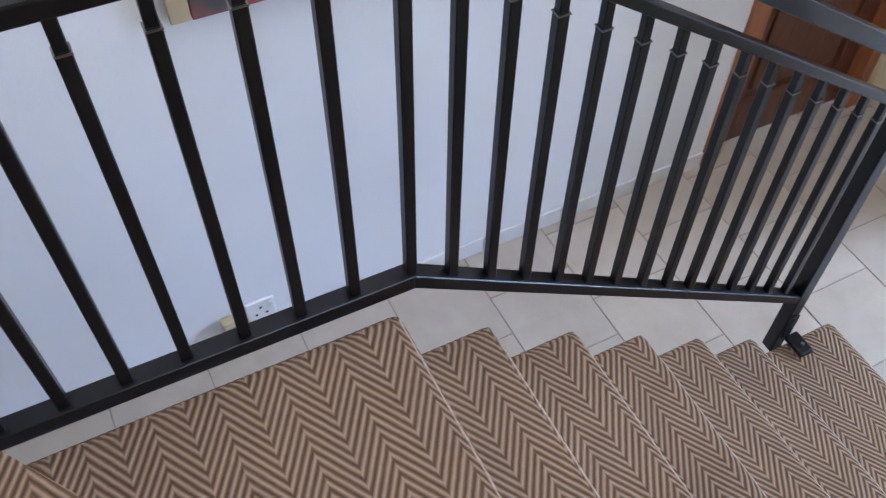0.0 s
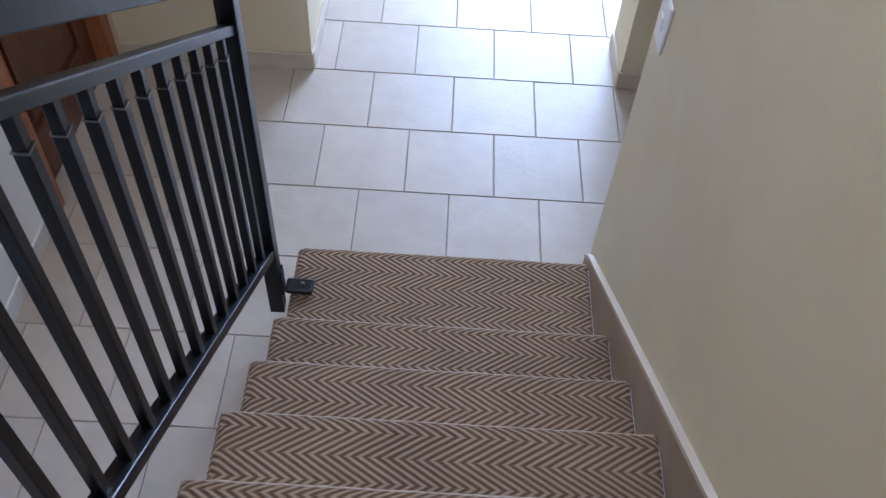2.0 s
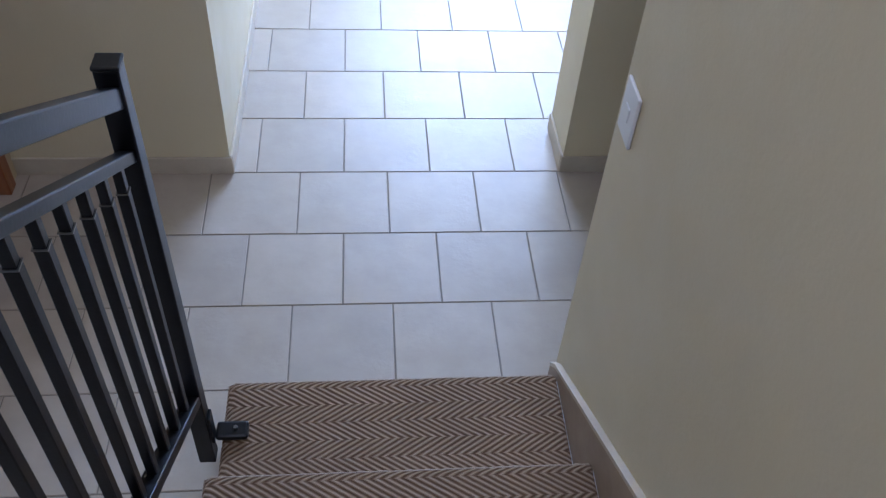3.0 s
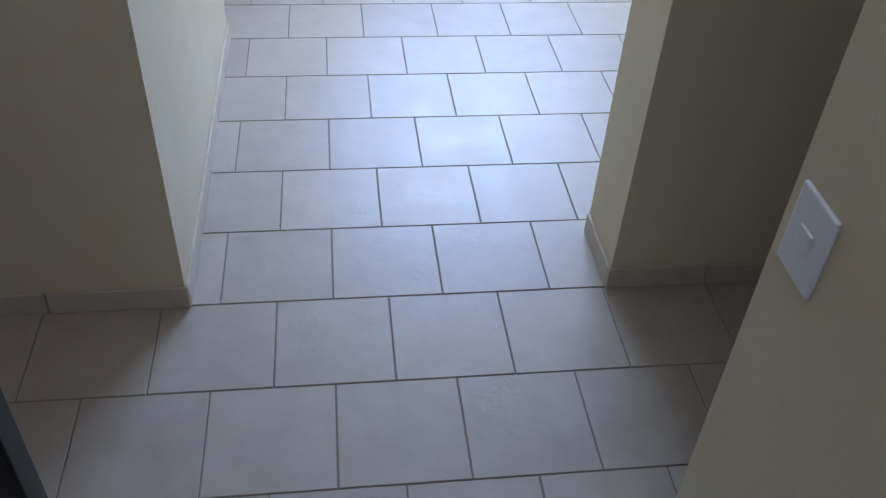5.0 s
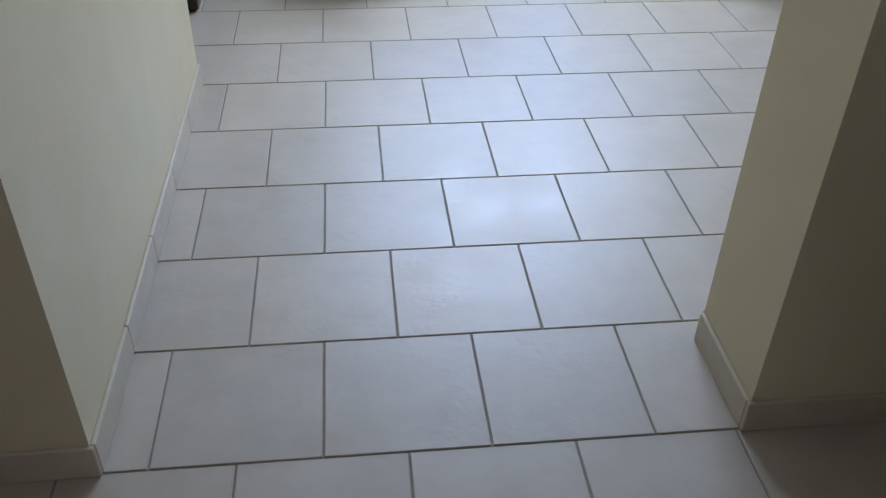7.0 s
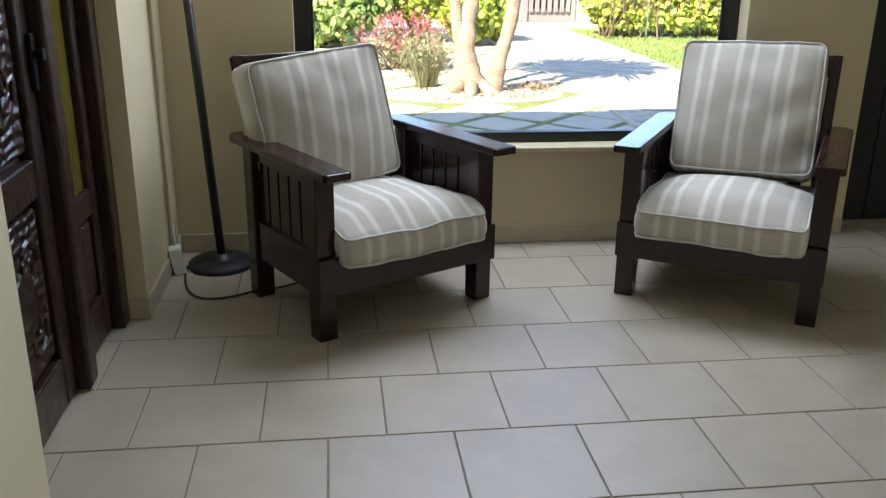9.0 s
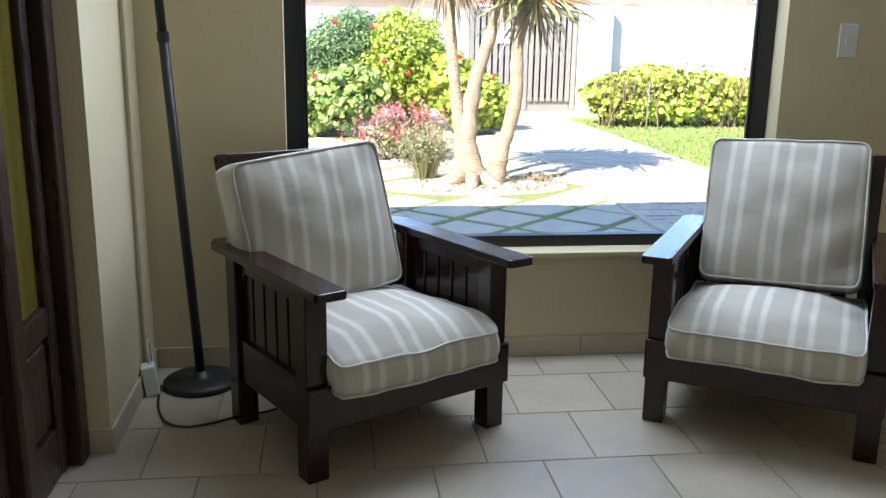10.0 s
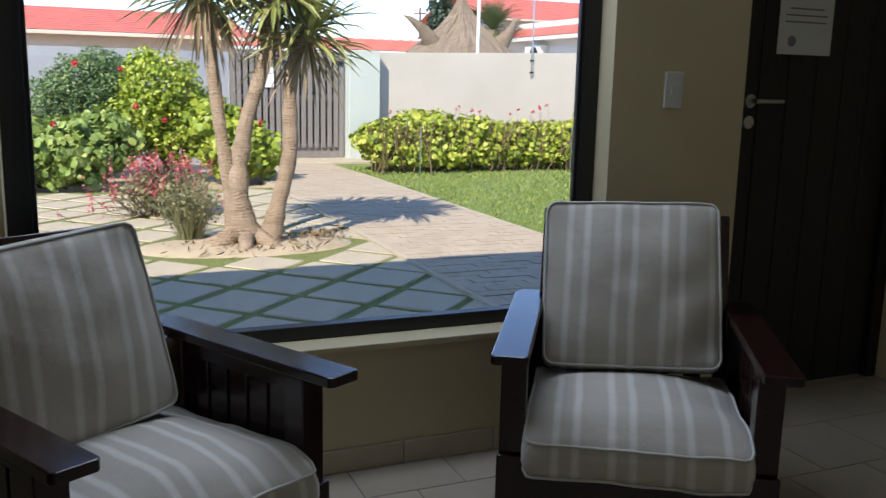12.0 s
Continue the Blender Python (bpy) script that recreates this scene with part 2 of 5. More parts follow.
M_HEDGE = leaf_material("yellow_green_leaves", [(0.0, (0.14, 0.20, 0.02)), (0.5, (0.36, 0.43, 0.04)), (1.0, (0.58, 0.58, 0.10))])
M_BUSH = leaf_material("green_leaves", [(0.0, (0.07, 0.13, 0.05)), (0.6, (0.15, 0.24, 0.085)), (1.0, (0.26, 0.34, 0.12))])
M_LIME = leaf_material("lime_leaves", [(0.0, (0.15, 0.22, 0.02)), (0.6, (0.33, 0.42, 0.04)), (1.0, (0.50, 0.54, 0.07))])
M_GERAN = leaf_material("round_geranium_leaves", [(0.0, (0.13, 0.20, 0.04)), (0.6, (0.27, 0.37, 0.08)), (1.0, (0.42, 0.47, 0.13))])
M_PINK = leaf_material("pink_flowers", [(0.0, (0.45, 0.05, 0.07)), (0.6, (0.62, 0.13, 0.14)), (1.0, (0.66, 0.30, 0.25))])
M_REDFL = leaf_material("red_flowers", [(0.0, (0.5, 0.02, 0.03)), (1.0, (0.62, 0.08, 0.08))])
M_TUFT = leaf_material("grey_green_stems", [(0.0, (0.13, 0.14, 0.06)), (0.6, (0.24, 0.24, 0.11)), (1.0, (0.36, 0.33, 0.17))])
M_YUCCA = leaf_material("yucca_blades", [(0.0, (0.13, 0.16, 0.045)), (0.5, (0.30, 0.33, 0.10)), (1.0, (0.56, 0.53, 0.24))], 0.35, 0.2)
M_DEADLEAF = leaf_material("dry_leaves", [(0.0, (0.16, 0.11, 0.06)), (1.0, (0.34, 0.26, 0.15))])
M_PALM = leaf_material("palm_fronds", [(0.0, (0.05, 0.09, 0.03)), (1.0, (0.13, 0.19, 0.06))])
M_PINE = leaf_material("dark_conifer", [(0.0, (0.02, 0.045, 0.025)), (1.0, (0.05, 0.09, 0.045))])
M_TWIG = speckled("brown_twigs", [(0.3, (0.10, 0.06, 0.035)), (0.7, (0.20, 0.13, 0.08))], 20, 0.9)


def bark_material():
    """Pale cracked bark with old leaf scars ringing the trunk."""
    m, n, l, b = mat("pale_yucca_bark", (0.36, 0.28, 0.2), 0.9, 0, 0.2)
    v = coords(n, l, "Object", (1, 1, 2.2))
    big, fine = noise_tex(n, l, v, 5, 4), noise_tex(n, l, v, 38, 8, 0.7)
    wv = n.new("ShaderNodeTexWave")
    wv.bands_direction = "Z"
    wv.inputs["Scale"].default_value = 6.5
    wv.inputs["Distortion"].default_value = 11.0
    wv.inputs["Detail"].default_value = 4.0
    l.new(v, wv.inputs["Vector"])
    h = mathn(n, l, "ADD", mathn(n, l, "MULTIPLY", wv.outputs["Fac"], 0.16), mathn(n, l, "MULTIPLY", fine, 0.95))
    tone = mathn(n, l, "ADD", mathn(n, l, "MULTIPLY", h, 0.5), mathn(n, l, "MULTIPLY", big, 0.4))
    l.new(ramp(n, l, tone, [(0.30, (0.19, 0.13, 0.08)), (0.48, (0.36, 0.27, 0.185)), (0.70, (0.50, 0.40, 0.29))]), b.inputs["Base Color"])
    bump(n, l, b, h, 1.0, 0.02)
    return m


M_BARK = bark_material()
M_SAND = speckled("sandy_ground", [(0.3, (0.35, 0.285, 0.185)), (0.7, (0.46, 0.38, 0.26))], 3, 0.95, 0.4, 0.01)
M_SLAB = speckled("concrete_slab", [(0.3, (0.38, 0.325, 0.225)), (0.7, (0.47, 0.41, 0.295))], 5, 0.85, 0.3, 0.003)
M_BRICKPAVE = speckled("clay_paver", [(0.3, (0.36, 0.295, 0.205)), (0.7, (0.46, 0.385, 0.28))], 4, 0.9, 0.3, 0.004, "Object")
M_GRASS = leaf_material("lawn_blades", [(0.0, (0.13, 0.19, 0.03)), (0.6, (0.24, 0.31, 0.06)), (1.0, (0.36, 0.40, 0.11))], 0.6, 0.2)
M_LAWN = speckled("lawn_soil", [(0.3, (0.10, 0.16, 0.03)), (0.7, (0.20, 0.26, 0.06))], 18, 0.95, 0.6, 0.02)
M_JOINTGRASS = speckled("grass_joint", [(0.3, (0.12, 0.155, 0.035)), (0.7, (0.24, 0.26, 0.07))], 30, 0.95, 0.8, 0.02)
M_GWALL = speckled("garden_wall_plaster", [(0.3, (0.47, 0.43, 0.355)), (0.7, (0.545, 0.50, 0.42))], 1.5, 0.8, 0.2, 0.004)
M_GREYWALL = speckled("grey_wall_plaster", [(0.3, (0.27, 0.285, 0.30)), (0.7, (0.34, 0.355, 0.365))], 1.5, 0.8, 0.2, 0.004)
M_PILLAR = speckled("grey_green_plaster", [(0.3, (0.44, 0.49, 0.43)), (0.7, (0.52, 0.56, 0.50))], 3, 0.8, 0.2)
M_GATE = wood("weathered_gate_wood", (0.14, 0.128, 0.115), (0.27, 0.25, 0.225), 0.7, (12, 12, 1), 8)
M_ROOF = speckled("red_roof_tiles", [(0.3, (0.46, 0.11, 0.075)), (0.7, (0.58, 0.17, 0.12))], 3, 0.7, 0.3)
M_HOUSE = speckled("beige_house_wall", [(0.3, (0.55, 0.47, 0.36)), (0.7, (0.64, 0.55, 0.43))], 1, 0.8)
M_FASCIA = mat("white_fascia", (0.75, 0.74, 0.70), 0.6)[0]
M_THATCH = speckled("grey_thatch", [(0.3, (0.17, 0.13, 0.085)), (0.7, (0.33, 0.26, 0.18))], 8, 0.95, 0.9, 0.05)
M_HILL = speckled("grassy_hill", [(0.3, (0.12, 0.19, 0.06)), (0.7, (0.22, 0.28, 0.10))], 0.3, 0.95)
M_EXT = speckled("house_outer_plaster", [(0.3, (0.60, 0.56, 0.48)), (0.7, (0.68, 0.64, 0.56))], 2, 0.8)


def glass_material():
    m, n, l, b = mat("window_glass", (1, 1, 1), 0.0)
    gl, tr, mx = n.new("ShaderNodeBsdfGlossy"), n.new("ShaderNodeBsdfTransparent"), n.new("ShaderNodeMixShader")
    gl.inputs["Roughness"].default_value = 0.02
    tr.inputs["Color"].default_value = (0.95, 0.97, 0.96, 1)
    fr = n.new("ShaderNodeFresnel")
    fr.inputs["IOR"].default_value = 1.45
    l.new(fr.outputs[0], mx.inputs[0])
    l.new(tr.outputs[0], mx.inputs[1])
    l.new(gl.outputs[0], mx.inputs[2])
    l.new(mx.outputs[0], n["Material Output"].inputs[0])
    return m


M_GLASS = glass_material()


# ---- mesh helpers ----
def bx(bm, x0, x1, y0, y1, z0, z1, m=None):
    r = bmesh.ops.create_cube(bm, size=1.0)["verts"]
    mm = Matrix.Translation(((x0 + x1) / 2, (y0 + y1) / 2, (z0 + z1) / 2)) @ Matrix.Diagonal((x1 - x0, y1 - y0, z1 - z0, 1))
    bmesh.ops.transform(bm, matrix=(m @ mm if m else mm), verts=r)
    return r


def box_bm(x0, x1, y0, y1, z0, z1, bev=0.0, seg=2, m=None):
    bm = bmesh.new()
    bx(bm, x0, x1, y0, y1, z0, z1)
    if bev:
        bmesh.ops.bevel(bm, geom=bm.edges[:], offset=bev, segments=seg, affect="EDGES", profile=0.5)
    if m:
        bm.transform(m)
    return bm


def cyl_bm(r0, r1, p0, p1, seg=20, bev=0.0):
    bm = bmesh.new()
    a, c = Vector(p0), Vector(p1)
    d = c - a
    bmesh.ops.create_cone(bm, cap_ends=True, segments=seg, radius1=r0, radius2=r1, depth=d.length)
    if bev:
        es = [e for e in bm.edges if len(e.link_faces) == 2 and abs(e.link_faces[0].normal.dot(e.link_faces[1].normal)) < 0.3]
        bmesh.ops.bevel(bm, geom=es, offset=bev, segments=2, affect="EDGES", profile=0.5)
    bm.transform(Matrix.Translation((a + c) / 2) @ d.to_track_quat("Z", "Y").to_matrix().to_4x4())
    return bm


def lathe_bm(profile, seg=28, at=(0, 0, 0)):
    bm = bmesh.new()
    rings = []
    for r, z in profile:
        rings.append([bm.verts.new((at[0] + r * math.cos(2 * math.pi * k / seg), at[1] + r * math.sin(2 * math.pi * k / seg), at[2] + z)) for k in range(seg)])
    for a, c in zip(rings, rings[1:]):
        for k in range(seg):
            bm.faces.new((a[k], a[(k + 1) % seg], c[(k + 1) % seg], c[k]))
    bm.faces.new(list(reversed(rings[0])))
    bm.faces.new(rings[-1])
    return bm


def tube_bm(points, radii, seg=8):
    bm = bmesh.new()
    pts = [Vector(p) for p in points]
    rings = []
    for k, p in enumerate(pts):
        d = (pts[min(k + 1, len(pts) - 1)] - pts[max(k - 1, 0)]).normalized()
        side = d.cross(Vector((0.13, 0.31, 0.94)) if abs(d.z) < 0.9 else Vector((1, 0.1, 0))).normalized()
        up = side.cross(d)
        r = radii[k] if isinstance(radii, (list, tuple)) else radii
        rings.append([bm.verts.new(p + side * r * math.cos(2 * math.pi * j / seg) + up * r * math.sin(2 * math.pi * j / seg)) for j in range(seg)])
    for a, c in zip(rings, rings[1:]):
        for j in range(seg):
            bm.faces.new((a[j], a[(j + 1) % seg], c[(j + 1) % seg], c[j]))
    bm.faces.new(list(reversed(rings[0])))
    bm.faces.new(rings[-1])
    bmesh.ops.recalc_face_normals(bm, faces=bm.faces[:])
    return bm


def prism_bm(poly, z0, z1, bev=0.0):
    """A flat outline (x, y) pulled up from z0 to z1."""
    bm = bmesh.new()
    lo = [bm.verts.new((x, y, z0)) for x, y in poly]
    hi = [bm.verts.new((x, y, z1)) for x, y in poly]
    n = len(poly)
    bm.faces.new(list(reversed(lo)))
    bm.faces.new(hi)
    for k in range(n):
        bm.faces.new((lo[k], lo[(k + 1) % n], hi[(k + 1) % n], hi[k]))
    bmesh.ops.recalc_face_normals(bm, faces=bm.faces[:])
    if bev:
        bmesh.ops.bevel(bm, geom=bm.edges[:], offset=bev, segments=2, affect="EDGES", profile=0.5)
    return bm


def mesh_of(name, bm, material, smooth=False):
    me = bpy.data.meshes.new(name)
    bm.to_mesh(me)
    bm.free()
    me.materials.append(material)
    if smooth:
        me.shade_smooth()
    return me


def part(name, bm, material, parent, label="", smooth=False):
    ob = new(name, mesh_of(name, bm, material, smooth))
    ob.parent = parent
    if label:
        ob["label"] = label
    return ob


def solo(name, bm, material, label="", category="", kind="", group="", smooth=False):
    return tagged(new(name, mesh_of(name, bm, material, smooth)), label, category, group, kind)


def thing(name, label, category, at=(0, 0, 0), rz=0.0, group="", kind=""):
    ob = new(name)
    ob.matrix_world = pose(*at, 0, 0, rz)
    ob.empty_display_size = 0.1
    return tagged(ob, label, category, group, kind)


def pydata(name, verts, faces, material):
    me = bpy.data.meshes.new(name)
    me.from_pydata(verts, [], faces)
    me.materials.append(material)
    return me


# ---- the shell of the house ----
T = 0.33           # floor tile
EAST = 4.4         # right wall of the sitting area
WIN_Y = 3.5        # inner face of the window wall
OPEN_X0, OPEN_X1, OPEN_Z0, OPEN_Z1 = 0.06, 1.91, 0.42, 2.5
DOOR_X0, DOOR_X1 = 2.47, 3.45


def wall(name, x0, x1, y0, y1, z0, z1, material, label):
    return solo(name, box_bm(x0, x1, y0, y1, z0, z1), material, label, "wall", "structure")


wall("wall_west", -1.4, -1.2, -4.8, -0.9, 0, 4.4, M_WHITE, "white painted plaster wall beside the staircase")
wall("wall_west_lintel", -1.4, -1.2, -0.9, -0.06, 2.06, 4.4, M_WHITE, "white plaster above the wooden door")
wall("wall_west_end", -1.4, -1.2, -0.06, 0.0, 0, 4.4, M_CREAM, "narrow cream plaster strip beside the wooden door")
wall("wall_pier_left", -1.4, -0.42, 0.0, 1.65, 0, 4.4, M_CREAM, "thick cream plastered pier at the passage")
wall("wall_pier_right", 0.84, EAST, 0.0, 0.27, 0, 4.4, M_CREAM, "cream plastered wall end at the passage")
wall("wall_stair", 0.64, 0.80, -4.8, -1.01, 0, 4.4, M_CREAM, "cream painted wall along the stairs")
wall("wall_hall_east", 2.4, 2.55, -4.8, 0.0, 0, 4.4, M_CREAM, "cream wall closing the side hall")
wall("wall_carved_door_head", -0.9, -0.52, 1.65, 2.82, 2.32, 2.75, M_CREAM, "cream plaster above the carved door")
wall("wall_carved_door_back", -0.9, -0.64, 1.65, 2.82, 0, 2.32, M_CREAM, "plain wall behind the carved door")
wall("wall_corner", -0.9, -0.44, 2.82, WIN_Y, 0, 2.75, M_CREAM, "cream plastered wall beside the window")
wall("wall_window_left", -0.9, OPEN_X0, WIN_Y, 3.72, 0, 2.75, M_CREAM, "cream wall left of the garden window")
wall("wall_window_below", OPEN_X0, OPEN_X1, WIN_Y, 3.72, 0, OPEN_Z0 - 0.02, M_CREAM, "low cream wall under the garden window")
wall("wall_window_above", OPEN_X0, OPEN_X1, WIN_Y, 3.72, OPEN_Z1, 2.75, M_CREAM, "cream wall above the garden window")
wall("wall_window_right", OPEN_X1, DOOR_X0, WIN_Y, 3.72, 0, 2.75, M_CREAM, "cream wall between window and black door")
wall("wall_door_above", DOOR_X0, DOOR_X1, WIN_Y, 3.72, 2.1, 2.75, M_CREAM, "cream wall above the black door")
wall("wall_door_right", DOOR_X1, EAST + 0.2, WIN_Y, 3.72, 0, 2.75, M_CREAM, "cream wall beside the black door")
wall("wall_east", EAST, EAST + 0.2, 0.0, WIN_Y, 0, 2.75, M_CREAM, "cream wall closing the sitting area")
wall("wall_back", -1.4, 2.55, -5.0, -4.8, 0, 4.4, M_WHITE, "white wall behind the stairs")
solo("ceiling_sitting", box_bm(-0.9, EAST + 0.2, 0.27, 3.72, 2.75, 2.95), M_CEIL, "plain white ceiling of the sitting area", "ceiling", "structure")
solo("ceiling_passage", box_bm(-0.42, 0.84, 0.0, 0.27, 2.75, 2.95), M_CEIL, "plain white ceiling of the passage", "ceiling", "structure")
solo("wall_above_passage", box_bm(-0.42, 0.84, 0.0, 0.27, 2.95, 4.4), M_CREAM, "cream wall above the passage", "wall", "structure")
solo("ceiling_stairwell", box_bm(-1.4, 2.55, -5.0, -3.0, 4.4, 4.6), M_CEIL, "plain white ceiling of the stairwell", "ceiling", "structure")
solo("ceiling_hall", box_bm(-1.4, 2.55, -1.4, 0.0, 4.4, 4.6), M_CEIL, "plain white ceiling of the hall", "ceiling", "structure")
solo("ceiling_side", box_bm(0.6, 2.55, -3.0, -1.4, 4.4, 4.6), M_CEIL, "plain white ceiling beside the added opening", "ceiling", "structure")
solo("ceiling_edge", box_bm(-1.4, -1.0, -3.0, -1.4, 4.4, 4.6), M_CEIL, "plain white ceiling beside the added opening", "ceiling", "structure")
# invented panel out of view, keeps direct sun out of the added opening
solo("stairwell_cap_panel", box_bm(-1.0, 0.6, -3.0, -1.4, 4.5, 4.55, 0.004), M_CEIL, "opaque white panel added over the unseen ceiling opening", "skylight", "structure")
# roof slab that throws the shade outside
solo("roof_slab", box_bm(-3.5, 9.0, 0.27, 4.15, 3.25, 3.42), M_EXT, "flat roof edge of the house", "roof", "structure")
for nm, a in (("wall_outer_west", (-3.5, -1.4, 3.5, 3.72)), ("wall_outer_east", (EAST + 0.2, 9.0, 3.5, 3.72))):
    wall(nm, *a, 0, 3.25, M_EXT, "plain outer wall of the house")
wall("wall_outer_upper", -1.4, EAST + 0.2, 3.52, 3.72, 2.75, 3.25, M_EXT, "plain outer wall above the window")


# skirting tiles along the foot of the walls
def skirting(x0, y0, x1, y1, nx, ny, h=0.078, t=0.010, mtl=M_SKIRT):
    d = Vector((x1 - x0, y1 - y0, 0))
    cnt = max(1, round(d.length / T))
    step = d / cnt
    base = thing("baseboard", "pale ceramic tile skirting along the wall", "baseboard", kind="structure")
    for k in range(cnt):
        a, c = Vector((x0, y0, 0)) + step * k, Vector((x0, y0, 0)) + step * (k + 1)
        g = step.normalized() * 0.0012
        a, c = a + g, c - g
        nv = Vector((nx, ny, 0)) * t
        xs, ys = sorted((a.x, c.x + nv.x, a.x + nv.x, c.x)), sorted((a.y, c.y + nv.y, a.y + nv.y, c.y))
        part("skirting_tile", box_bm(xs[0], xs[-1], ys[0], ys[-1], 0, h, 0.0025, 1), mtl, base)
    return base


skirting(-1.2, -3.9, -1.2, -0.9, 1, 0, mtl=M_SKIRT_PALE)
skirting(-1.2, 0.0, -0.41, 0.0, 0, -1)
skirting(-0.42, 0.0, -0.42, 1.65, 1, 0)
skirting(0.83, 0.0, 2.4, 0.0, 0, -1)
skirting(0.84, 0.0, 0.84, 0.27, -1, 0)
skirting(0.84, 0.27, EAST, 0.27, 0, 1)
skirting(-0.44, 2.82, -0.44, 3.5, 1, 0)
skirting(-0.52, 2.82, -0.43, 2.82, 0, -1)
skirting(-0.43, 3.5, DOOR_X0, 3.5, 0, -1)
skirting(DOOR_X1, 3.5, EAST, 3.5, 0, -1)


# ---- stairs ----
NOSES = [-1.079, -1.468, -1.716, -1.949, -2.180, -2.413, -2.619]
RISE = 0.1745
SX0, SX1 = -0.310, 0.618


def staircase():
    st = thing("staircase", "carpeted concrete staircase with white sides", "stairs", kind="structure")
    bm = bmesh.new()
    for k, y in enumerate(NOSES):
        back = NOSES[k + 1] if k + 1 < len(NOSES) else -4.79
        bx(bm, SX0 + 0.004, SX1 + 0.018, back - (0.02 if k + 1 < len(NOSES) else 0), y - 0.022, 0.0, RISE * (k + 1) - 0.012)
    part("stair_body", bm, M_WHITE, st, "white painted concrete flight")
    for k, y in enumerate(NOSES[:-1]):
        z = RISE * (k + 1)
        tread = part("carpet_tread", tread_bm(SX0, SX1, NOSES[k + 1] - 0.03, y, z), M_CARPET, st, "brown herringbone sisal carpet")
        part("nose_highlight", nose_highlight_bm(SX0 + 0.018, SX1 - 0.006, y, z, k), M_NOSE_LIGHT, tread, "pale strip painting the light caught along the nosing")
    z7, z8 = RISE * 7, RISE * 8
    landing = part("carpet_landing", tread_bm(SX0, SX1, -3.9, NOSES[-1], z7), M_CARPET, st, "brown herringbone sisal carpet")
    part("nose_highlight", nose_highlight_bm(SX0 + 0.018, SX1 - 0.006, NOSES[-1], z7, 9), M_NOSE_LIGHT, landing, "pale strip painting the light caught along the nosing")
    part("winder_step", prism_bm([(SX0 + 0.004, -3.36), (SX1 + 0.018, -2.69), (SX1 + 0.018, -4.79), (SX0 + 0.004, -4.79)], z7 - 0.014, z8 - 0.012), M_WHITE, st)
    part("winder_carpet", prism_bm([(SX0, -3.335), (SX1, -2.66), (SX1, -4.78), (SX0, -4.78)], z8 - 0.14, z8, 0.006), M_CARPET, st, "brown herringbone sisal carpet")
    # sloping skirting board on the wall
    sl = RISE / 0.2295
    poly = [(-1.012, 0.0), (-1.012, 0.115), (-1.06, 0.168), (-2.62, 1.205), (-2.72, 1.30), (-4.7, 1.32), (-4.7, 0.0)]
    bm = prism_bm([(y, z) for y, z in poly], 0.0, 0.017, 0.002)
    bm.transform(Matrix(((0, 0, 1, 0.622), (1, 0, 0, 0), (0, 1, 0, 0), (0, 0, 0, 1))))
    bmesh.ops.recalc_face_normals(bm, faces=bm.faces[:])
    sk = part("stair_skirting", bm, M_TAN, st, "tan skirting following the steps")
    top = [(-1.012, 0.115), (-1.06, 0.168), (-2.62, 1.205), (-2.72, 1.30), (-4.7, 1.32)]
    bm = prism_bm(top + [(y + 0.006, z + 0.011) for y, z in reversed(top)], -0.001, 0.018, 0.001)
    bm.transform(Matrix(((0, 0, 1, 0.622), (1, 0, 0, 0), (0, 1, 0, 0), (0, 0, 0, 1))))
    bmesh.ops.recalc_face_normals(bm, faces=bm.faces[:])
    part("top_edge", bm, M_SKIRT, sk, "pale cream top edge")
    return st


def nose_highlight_bm(x0, x1, y1, z, seed):
    """Thin uneven ridge, pale to imitate caught light, where the carpet bends over the nose."""
    rnd = random.Random(seed)
    n = 60
    pts = [(x0 + (x1 - x0) * k / n, y1 - 0.0085 + rnd.uniform(-0.0008, 0.0008), z - 0.0062 + rnd.uniform(-0.0007, 0.0007)) for k in range(n + 1)]
    return tube_bm(pts, [0.0034 + rnd.uniform(-0.0009, 0.0006) for k in range(n + 1)], 6)


def tread_bm(x0, x1, y0, y1, z):
    """One carpeted step: the flat, the rounded nose at y1 and the fall of the riser."""
    prof = [(y0, z)]
    r = 0.022
    for k in range(7):
        a = math.pi / 2 - k * math.pi / 6 * 1.15
        prof.append((y1 - r + r * math.cos(a), z - r + r * math.sin(a)))
    prof += [(y1 - 0.024, z - 0.06), (y1 - 0.024, z - RISE + 0.004)]
    bm = bmesh.new()
    xs = [x0, x0 + 0.006, x0 + 0.02] + [x0 + 0.02 + (x1 - x0 - 0.03) * k / 8 for k in range(1, 8)] + [x1 - 0.01, x1]
    drop = [0.012, 0.004] + [0.0] * (len(xs) - 3) + [0.002]
    top = [[bm.verts.new((x, y + (-d * 0.6 if 0 < i else 0), zz - d * (1 if i < 8 else 0))) for i, (y, zz) in enumerate(prof)] for x, d in zip(xs, drop)]
    low = [[bm.verts.new((x, y - (0.010 if i > 5 else 0), zz - (0.010 if i <= 5 else 0))) for i, (y, zz) in enumerate(prof)] for x in (x0, x1)]
    for a, c in zip(top, top[1:]):
        for i in range(len(prof) - 1):
            bm.faces.new((a[i], a[i + 1], c[i + 1], c[i]))
    for e, lo in ((top[0], low[0]), (top[-1], low[1])):
        for i in range(len(prof) - 1):
            bm.faces.new((e[i], e[i + 1], lo[i + 1], lo[i]))
    bmesh.ops.recalc_face_normals(bm, faces=bm.faces[:])
    for f in bm.faces:
        f.smooth = True
    return bm


staircase()

RX = -0.355


